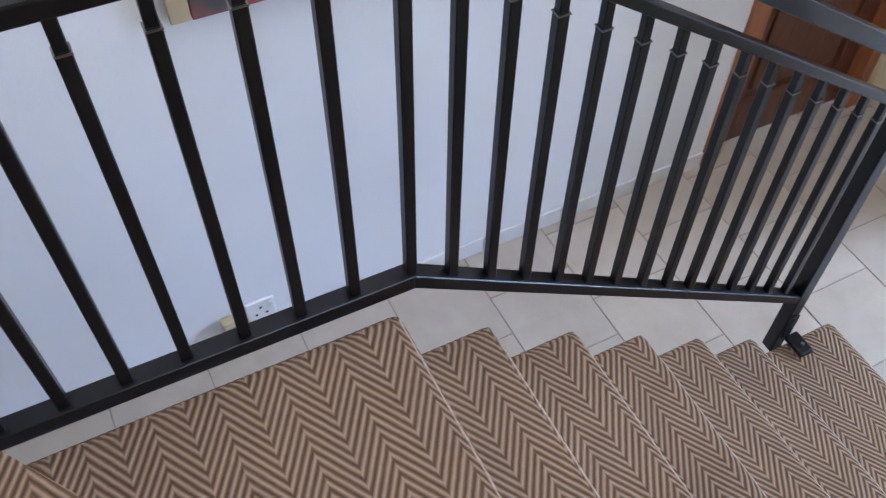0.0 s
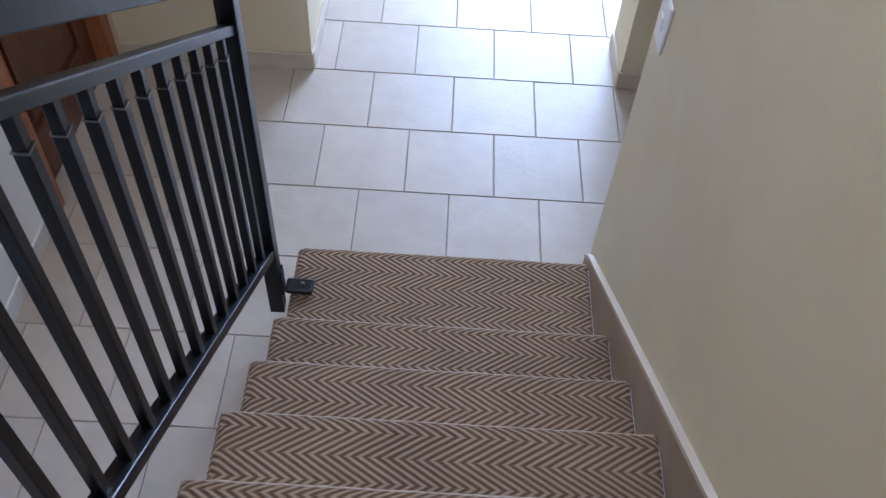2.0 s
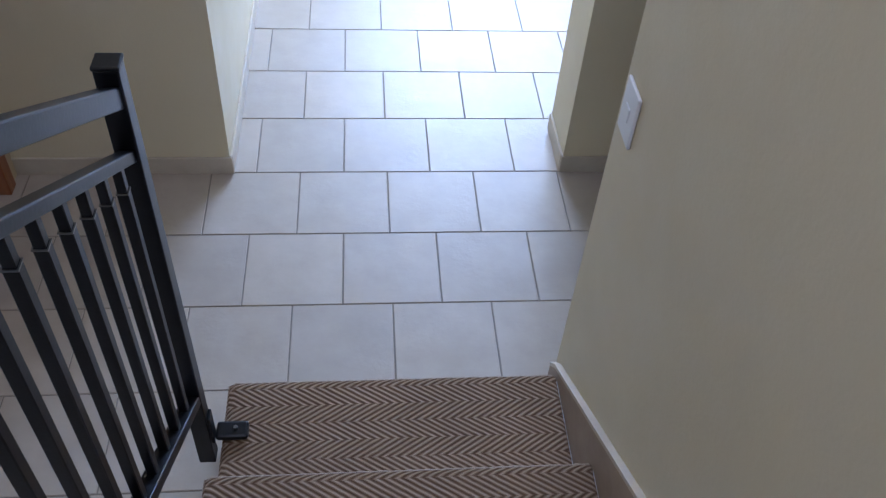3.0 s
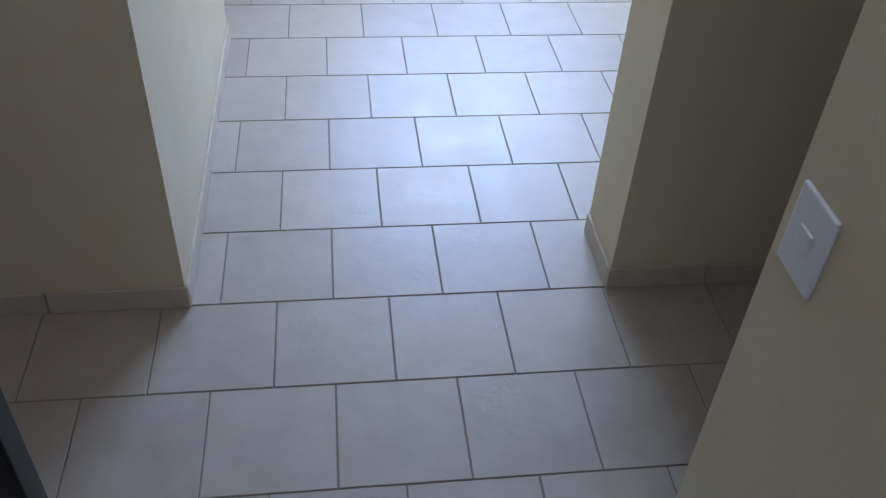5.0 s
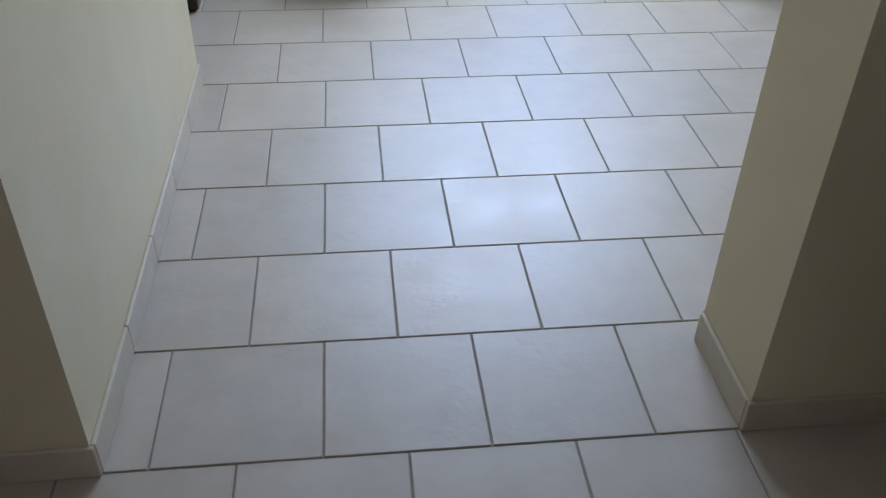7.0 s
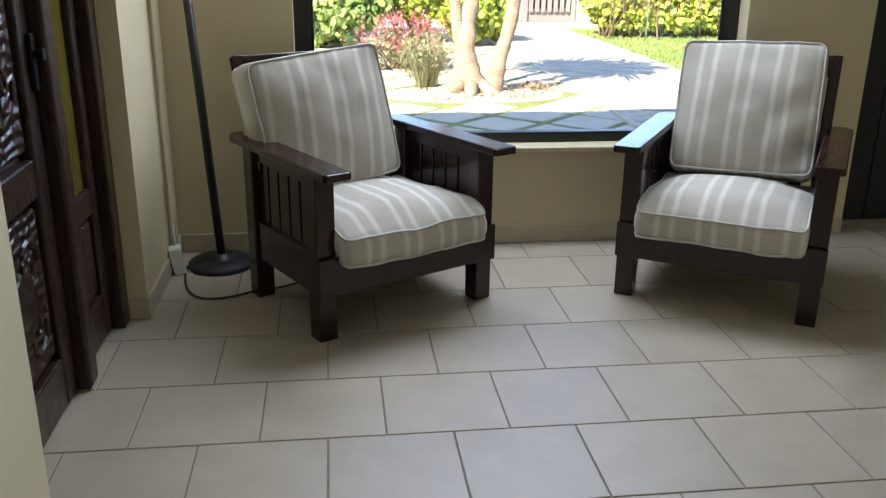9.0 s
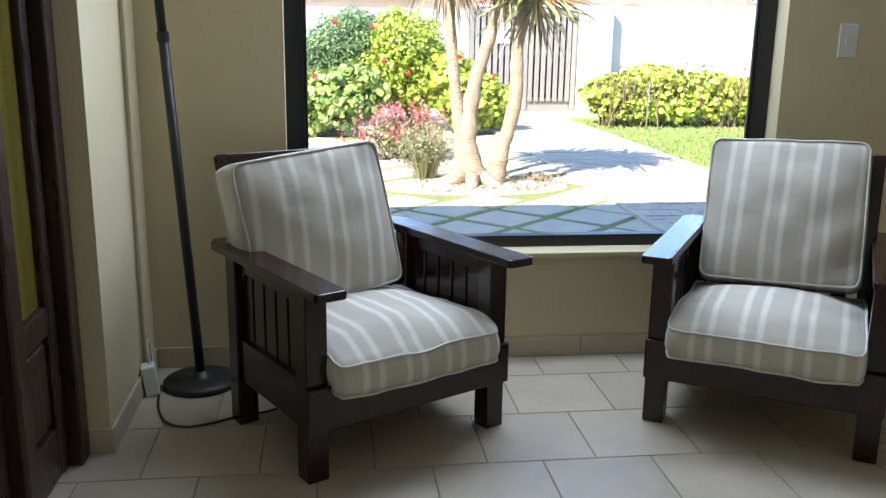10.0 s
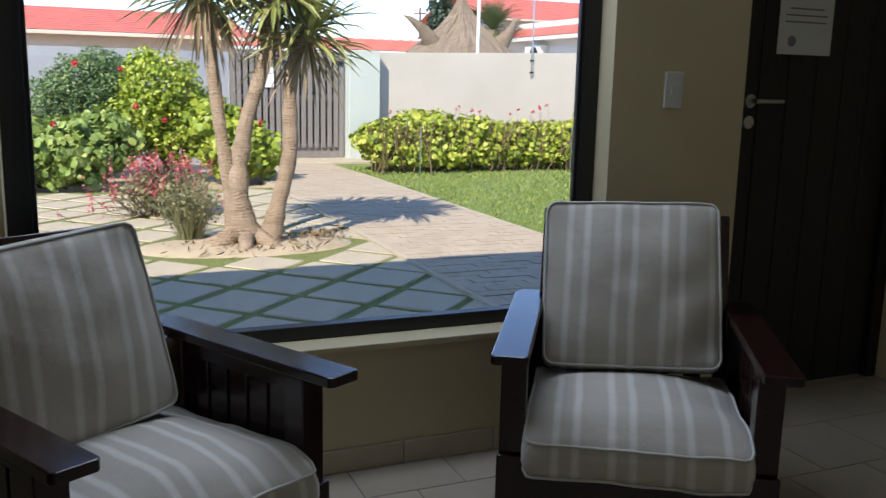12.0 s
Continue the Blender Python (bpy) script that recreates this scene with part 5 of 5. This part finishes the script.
def yucca():
    y = thing("yucca_tree", "yucca with three pale leaning trunks and spiky crowns", "yucca tree", (0, 0, 0))
    # foot, bend, crown
    trunks = [
        [(1.36, 7.66, GZ), (1.33, 7.70, 0.35), (1.26, 7.75, 0.9), (1.22, 7.85, 1.45), (1.18, 7.9, 1.98)],
        [(1.44, 7.56, GZ), (1.36, 7.56, 0.35), (1.42, 7.6, 0.85), (1.58, 7.65, 1.35), (1.68, 7.7, 1.95)],
        [(1.58, 7.56, GZ), (1.66, 7.57, 0.30), (1.76, 7.60, 0.70), (1.79, 7.68, 1.25), (1.93, 7.72, 1.62)],
    ]
    rad = [[0.12, 0.064, 0.05, 0.046, 0.042], [0.135, 0.076, 0.058, 0.05, 0.046], [0.11, 0.068, 0.056, 0.053, 0.047]]
    rng = np.random.default_rng(40)
    for pts, rr in zip(trunks, rad):
        P = [Vector(p) for p in pts]
        fine, fr = [], []
        for k in range(len(P) - 1):
            for j in range(8):
                u = j / 8
                p0, p1, p2, p3 = P[max(k - 1, 0)], P[k], P[k + 1], P[min(k + 2, len(P) - 1)]
                q = 0.5 * ((2 * p1) + (p2 - p0) * u + (2 * p0 - 5 * p1 + 4 * p2 - p3) * u * u + (3 * p1 - p0 - 3 * p2 + p3) * u ** 3)
                fine.append(q)
                fr.append((rr[k] * (1 - u) + rr[k + 1] * u) * (1 + 0.08 * rng.normal()))
        fine.append(P[-1])
        fr.append(rr[-1])
        part("trunk", tube_bm(fine, fr, 12), M_BARK, y, "", True)
    for k in range(7):
        a = k * 0.9
        part("root", tube_bm([(1.42 + 0.10 * math.cos(a), 7.58 + 0.1 * math.sin(a), 0.06), (1.42 + 0.25 * math.cos(a), 7.58 + 0.25 * math.sin(a), 0.0), (1.42 + 0.38 * math.cos(a), 7.58 + 0.35 * math.sin(a), -0.03)], [0.07, 0.05, 0.02], 7), M_BARK, y, "", True)
    crowns = [(trunks[0][-1], 190, 0.68), (trunks[1][-1], 200, 0.64), (trunks[2][-1], 110, 0.58)]
    for k, (c, n, ln) in enumerate(crowns):
        crown(y, c, n, ln, 50 + k)


def crown(parent, c, n, length, seed):
    rng = np.random.default_rng(seed)
    for nm, cnt, lo, hi, mtl, ww, ll in (("leaves", n, -0.32, 1.0, M_YUCCA, 0.046, length), ("dry_leaves", n // 4, -1.0, -0.55, M_DEADLEAF, 0.03, length * 0.8)):
        vs, fs = [], []
        for _ in range(cnt):
            a, zz = rng.uniform(0, 2 * math.pi), rng.uniform(lo, hi)
            h = math.sqrt(max(0.05, 1 - zz * zz))
            d = np.array([math.cos(a) * h, math.sin(a) * h, zz])
            side = np.cross(d, [0, 0, 1.0]) + 1e-5
            side /= np.linalg.norm(side)
            b0 = np.array(c) + d * 0.04 + np.array([0, 0, rng.uniform(-0.18, 0.06)])
            ln = ll * rng.uniform(0.7, 1.1)
            droop = np.array([0, 0, -0.14 if zz < 0.4 else -0.03]) * rng.uniform(0.3, 1.4)
            p = [b0, b0 + d * ln * 0.4 + droop * 0.15, b0 + d * ln * 0.75 + droop * 0.5, b0 + d * ln + droop]
            w = ww * rng.uniform(0.7, 1.2)
            ws = [w * 0.7, w, w * 0.75]
            k = len(vs)
            fold = np.cross(side, d) * w * 0.22
            for q, wv in zip(p[:3], ws):
                vs += [tuple(q - side * wv / 2 + fold), tuple(q), tuple(q + side * wv / 2 + fold)]
            vs.append(tuple(p[3]))
            for r in range(2):
                o = k + r * 3
                fs += [(o, o + 1, o + 4, o + 3), (o + 1, o + 2, o + 5, o + 4)]
            fs += [(k + 6, k + 7, k + 9), (k + 7, k + 8, k + 9)]
        ob = new(nm, pydata(nm, vs, fs, mtl))
        ob.parent = parent


yucca()
# litter round the trunks
leaf_cloud("leaf_litter", [(1.45, 7.5, GZ + 0.03, 0.75, 0.45, 0.03), (2.0, 7.75, GZ + 0.04, 0.35, 0.3, 0.05)], 420, 0.07, M_DEADLEAF, "dry leaf litter round the yucca", seed=77, shell=0.0, kind="stuff", category="litter", aspect=0.25)
bm = lathe_bm([(0.75, -0.04), (0.7, -0.005), (0.5, 0.02), (0.2, 0.03)], 26, (1.42, 7.6, GZ + 0.006))
bm.transform(Matrix.Translation((1.42, 7.6, 0)) @ Matrix.Diagonal((1.15, 0.62, 1, 1)) @ Matrix.Translation((-1.42, -7.6, 0)))
solo("planting_bed", bm, M_SAND, "sandy planting bed round the yucca", "bed", "structure", smooth=True)


# ---- beyond the wall ----
def gable_house(x0, x1, y0, y1, eave, ridge, label, overhang=0.4):
    h = thing("neighbour_house", label, "house", (0, 0, 0))
    part("wall", box_bm(x0, x1, y0, y1, -0.1, eave), M_HOUSE, h)
    ym = (y0 + y1) / 2
    n = int((x1 - x0 + 2 * overhang) / 0.30)
    for s, (ya, yb) in enumerate(((y0 - overhang, ym), (y1 + overhang, ym))):
        bm = bmesh.new()
        rows = 12
        xs = [x0 - overhang + k * (x1 - x0 + 2 * overhang) / (n * 2) for k in range(n * 2 + 1)]
        for r in range(rows):
            za, zb = eave + (ridge - eave) * r / rows, eave + (ridge - eave) * (r + 1) / rows
            pa, pb = ya + (yb - ya) * r / rows, ya + (yb - ya) * (r + 1) / rows
            lo = [bm.verts.new((x, pa, za + 0.022 + (0.006 if k % 2 else 0))) for k, x in enumerate(xs)]
            hi = [bm.verts.new((x, pb, zb + 0.010 + (0.006 if k % 2 else 0))) for k, x in enumerate(xs)]
            if r:
                for k in range(len(xs) - 1):
                    bm.faces.new((last[k], last[k + 1], lo[k + 1], lo[k]))
            last = hi
            for k in range(len(xs) - 1):
                bm.faces.new((lo[k], lo[k + 1], hi[k + 1], hi[k]))
        part("roof", bm, M_ROOF, h, "red tiled roof")
    part("fascia", box_bm(x0 - overhang, x1 + overhang, y0 - overhang - 0.03, y0 - overhang + 0.02, eave - 0.06, eave + 0.015), M_HOUSE, h, "beige fascia board")
    return h


def mansard_building(at, rz, length, depth, z0, z1, z2, label):
    """Flat roof behind a white parapet over a steep skirt of red tiles; local x along the front, local y into the building."""
    h = thing("neighbour_house", label, "house", at, rz)
    part("wall", box_bm(0, length, 0.0, depth, -0.1, z1), M_FASCIA, h, "white plastered wall")
    part("parapet", box_bm(-0.05, length + 0.05, 0.03, depth, z1 + 0.001, z2, 0.01), M_FASCIA, h, "white parapet")
    rows, bm = 4, bmesh.new()
    n = int(length / 0.15)
    for r in range(rows):
        ya, yb = -0.42 + 0.44 * r / rows, -0.42 + 0.44 * (r + 1) / rows
        za, zb = z0 + (z1 - z0) * r / rows, z0 + (z1 - z0) * (r + 1) / rows
        lo = [bm.verts.new((-0.2 + (length + 0.4) * k / n, ya, za + (0.012 if k % 2 else 0))) for k in range(n + 1)]
        hi = [bm.verts.new((-0.2 + (length + 0.4) * k / n, yb, zb + (0.012 if k % 2 else 0))) for k in range(n + 1)]
        for k in range(n):
            bm.faces.new((lo[k], lo[k + 1], hi[k + 1], hi[k]))
    part("roof_skirt", bm, M_ROOF, h, "red tiled roof skirt")
    part("soffit", box_bm(-0.2, length + 0.2, -0.43, 0.0, z0 - 0.10, z0 - 0.01), M_FASCIA, h, "pale soffit board")
    return h


gable_house(-16.0, 3.6, 21.0, 28.0, 2.08, 2.80, "long beige house with a red tiled roof behind the wall")
mansard_building((4.6, 27.0, 0), 0, 6.2, 6.0, 2.14, 2.49, 2.55, "low white building with a red roof skirt behind the wall")
mb = mansard_building((12.35, 25.2, 0), -90, 9.2, 7.0, 2.52, 2.80, 2.94, "white building with a red roof skirt and a white parapet")
gable_house(15.6, 26.0, 33.0, 40.0, 3.75, 4.9, "distant house with a red tiled roof")
ac = thing("air_conditioner", "white outdoor air conditioner on the white building", "air conditioner", (12.345, 22.9, 1.75), -90)
part("case", box_bm(-0.42, 0.42, -0.30, 0.0, 0, 0.55, 0.01), M_FASCIA, ac)
part("fan_grille", cyl_bm(0.22, 0.22, (0.12, -0.30, 0.28), (0.12, -0.315, 0.28), 24), M_FRAME, ac, "dark round fan grille")
part("bracket", box_bm(-0.3, 0.3, -0.28, 0.0, -0.05, -0.001), M_STEEL, ac)


def thatch():
    t = thing("thatched_shelter", "round thatched shelter with a pointed grey roof", "shelter", (8.62, 20.0, 0), 0)
    prof = [(1.75, 1.50), (1.45, 1.70), (1.12, 2.0), (0.82, 2.22), (0.55, 2.46), (0.38, 2.65), (0.25, 2.82), (0.13, 3.02), (0.05, 3.2), (0.02, 3.26)]
    rng = random.Random(4)
    bm = lathe_bm([(1.6, 1.42)] + prof, 64)
    for v in bm.verts:
        k = math.sin(23 * math.atan2(v.co.y, v.co.x)) * 0.016
        v.co += Vector((v.co.x * k, v.co.y * k, 0)) + Vector((rng.uniform(-0.02, 0.02), rng.uniform(-0.02, 0.02), rng.uniform(-0.03, 0.03)))
    part("roof", bm, M_THATCH, t)
    for k in range(6):
        a = k * math.pi / 3
        part("post", cyl_bm(0.08, 0.07, (1.35 * math.cos(a), 1.35 * math.sin(a), -0.1), (1.35 * math.cos(a), 1.35 * math.sin(a), 1.6), 10), M_TWIG, t)
    # curled-up gable ends of the thatch
    for sx, tip in ((-1, (-1.55, -0.4, 2.66)), (1, (1.32, -0.4, 2.72))):
        pts = [(sx * 0.55, -0.2, 1.85), (sx * 0.85, -0.3, 2.10), (sx * 1.05, -0.35, 2.36), (tip[0] * 0.9, -0.4, tip[2] - 0.06), tip]
        bm = tube_bm(pts, [0.26, 0.22, 0.13, 0.06, 0.015], 12)
        part("thatch_wing", bm, M_THATCH, t, "flared thatch end", True)


thatch()


def palm(at, h, ln, n, seed):
    p = thing("palm_tree", "palm with a spray of long green fronds", "palm", at)
    part("trunk", tube_bm([(0, 0, -0.1), (0.05, 0, h * 0.5), (0, 0, h)], [0.28, 0.24, 0.22], 10), M_BARK, p, "", True)
    rng = np.random.default_rng(seed)
    vs, fs = [], []
    for _ in range(n):
        a, el = rng.uniform(0, 2 * math.pi), rng.uniform(0.0, 1.35)
        prev = None
        for s in range(13):
            u = s / 12
            r = ln * u * math.cos(el)
            z = h + ln * u * math.sin(el) - 0.55 * ln * u * u * (0.5 + 0.5 * math.cos(el))
            c = np.array([r * math.cos(a), r * math.sin(a), z])
            if prev is not None:
                d = c - prev
                side = np.array([-math.sin(a), math.cos(a), 0.0])
                for sg in (-1, 1):
                    tip = c + side * sg * 0.38 * ln * 0.5 * math.sin(math.pi * min(1, u + 0.12)) + d * 1.2 + np.array([0, 0, 0.04])
                    k = len(vs)
                    vs += [tuple(prev), tuple(prev + d * 0.55), tuple(tip)]
                    fs.append((k, k + 1, k + 2))
            prev = c
    ob = new("fronds", pydata("fronds", vs, fs, M_PALM))
    ob.parent = p


palm((11.5, 24.3, 0), 2.75, 1.45, 60, 61)
cf = thing("conifer", "dark conifer beyond the houses", "conifer", (12.7, 31.0, 0))
part("trunk", cyl_bm(0.3, 0.1, (0, 0, -0.1), (0, 0, 4.6), 10), M_TWIG, cf)
leaf_cloud("foliage", [(0, 0, 2.6, 0.9, 0.9, 0.8), (0.1, 0, 3.4, 0.7, 0.7, 0.7), (-0.1, 0, 4.2, 0.5, 0.5, 0.7), (0, 0, 4.8, 0.25, 0.25, 0.5)], 3000, 0.16, M_PINE, parent=cf, seed=71)


def pole(at, h, r, label, wires=False):
    p = thing("utility_pole", label, "pole", at)
    part("mast", cyl_bm(r, r * 0.8, (0, 0, -0.1), (0, 0, h), 12), M_FASCIA if not wires else M_TWIG, p)
    part("top", cyl_bm(r * 1.3, r * 1.3, (0, 0, h), (0, 0, h + 0.06), 12), M_STEEL, p)
    if wires:
        part("cross_arm", box_bm(-0.6, 0.6, -0.05, 0.05, h - 0.5, h - 0.38), M_TWIG, p)


pole((7.30, 16.2, 0), 4.2, 0.035, "thin white pole behind the wall")
rod = thing("antenna_rod", "thin grey rod clamped to the garden wall", "rod", (7.58, WALL_Y - 0.02, 1.36))
part("mast", cyl_bm(0.016, 0.014, (0, 0, 0), (0, 0, 2.6), 8), M_STEEL, rod)
for z in (0.06, 0.26):
    part("clamp", box_bm(-0.03, 0.03, -0.02, 0.022, z, z + 0.03, 0.003), M_FRAME, rod)
pole((28.9, 75.0, 0), 7.6, 0.12, "wooden utility pole with a cross arm", True)
# low green hill far off
bm = bmesh.new()
bmesh.ops.create_uvsphere(bm, u_segments=48, v_segments=16, radius=1)
bm.transform(Matrix.Translation((60, 190, -2)) @ Matrix.Diagonal((150, 40, 12.5, 1)))
solo("hill", bm, M_HILL, "low green hill in the distance", "hill", "structure", smooth=True)

# ---- floor tiles ----
tile_floor = thing("floor", "pale grey glazed floor tiles in running bond", "floor", kind="structure")
part("grout_bed", box_bm(-1.4, EAST + 0.2, -4.9, 3.6, -0.12, -0.0035), M_GROUT, tile_floor, "grey grout")
G = 0.0022


def tile_mesh(x0, x1, y0, y1):
    return box_bm(x0, x1, y0, y1, -0.012, 0.0, 0.0016, 1)


FULL = mesh_of("floor_tile", tile_mesh(-T / 2 + G, T / 2 - G, -T / 2 + G, T / 2 - G), M_TILE)
rng = random.Random(3)
rest = bmesh.new()
for j in range(-15, 11):
    off = (0.0 if j % 2 == 0 else 0.5) - (0.035 if j == 6 else 0.0)
    for i in range(-5, 14):
        xa, ya = (i + off) * T, j * T
        if xa > EAST or xa + T < -1.25:
            continue
        if j * T > 3.55:
            continue
        near = -1.25 < xa < 2.4 and -2.0 < ya
        if near:
            ob = new("floor_tile", FULL)
            ob.parent = tile_floor
            ob.matrix_basis = pose(xa + T / 2, ya + T / 2, rng.uniform(-0.0004, 0.0), rng.uniform(-0.06, 0.06), rng.uniform(-0.06, 0.06), 180 * rng.randint(0, 1))
        else:
            bx(rest, xa + G, xa + T - G, ya + G, ya + T - G, -0.012, 0.0)
tagged(part("floor_tiles_far", rest, M_TILE, tile_floor), kind="stuff")

# ---- paving pieces ----
paving = thing("pavement", "pale square concrete slabs laid diagonally in grass", "paving", kind="structure")
SLAB = mesh_of("slab", box_bm(-0.198, 0.198, -0.198, 0.198, -0.03, 0.0, 0.006, 1), M_SLAB)
HALF_SLAB = mesh_of("half_slab", prism_bm([(0, -0.27), (0, 0.27), (-0.27, 0)], -0.03, 0.0, 0.004), M_SLAB)
P, C0 = 0.467, (1.415, 6.24)
for a in range(-18, 19):
    for c in range(-18, 19):
        x = C0[0] + (a - c) * P * 0.7071
        y = C0[1] + (a + c) * P * 0.7071
        if not (-3.9 < x < PATH_X0 + 0.05 and 3.95 < y < 11.0):
            continue
        if x > PATH_X0 - 0.25:
            ob = new("half_slab", HALF_SLAB)
            ob.parent = paving
            ob.matrix_basis = pose(PATH_X0 - 0.045, y, GZ + rng.uniform(-0.003, 0.004))
            continue
        if ((x - 1.42) / 0.8) ** 2 + ((y - 7.6) / 0.42) ** 2 < 1:
            continue
        ob = new("slab", SLAB)
        ob.parent = paving
        ob.matrix_basis = pose(x, y, GZ + rng.uniform(-0.003, 0.004), rng.uniform(-0.4, 0.4), rng.uniform(-0.4, 0.4), 45 + rng.uniform(-0.8, 0.8))

path = thing("brick_path", "pale clay brick path to the garden gate", "path", kind="structure")
part("path_bed", box_bm(PATH_X0, PATH_X1, 3.74, 13.86, GZ - 0.04, GZ + 0.006), M_SAND, path)
bl, bw = 0.22, 0.11
rest = bmesh.new()
row = 0
y = 3.76
while y < 13.8:
    x = PATH_X0 + 0.003 - (bl / 2 if row % 2 else 0)
    while x < PATH_X1:
        xa, xb = max(x, PATH_X0 + 0.003), min(x + bl - 0.008, PATH_X1 - 0.003)
        if xb - xa > 0.03:
            bx(rest, xa, xb, y, y + bw - 0.008, GZ - 0.02, GZ + 0.014 + rng.uniform(-0.004, 0.003))
        x += bl
    y += bw
    row += 1
tagged(part("path_bricks", rest, M_BRICKPAVE, path), kind="stuff")
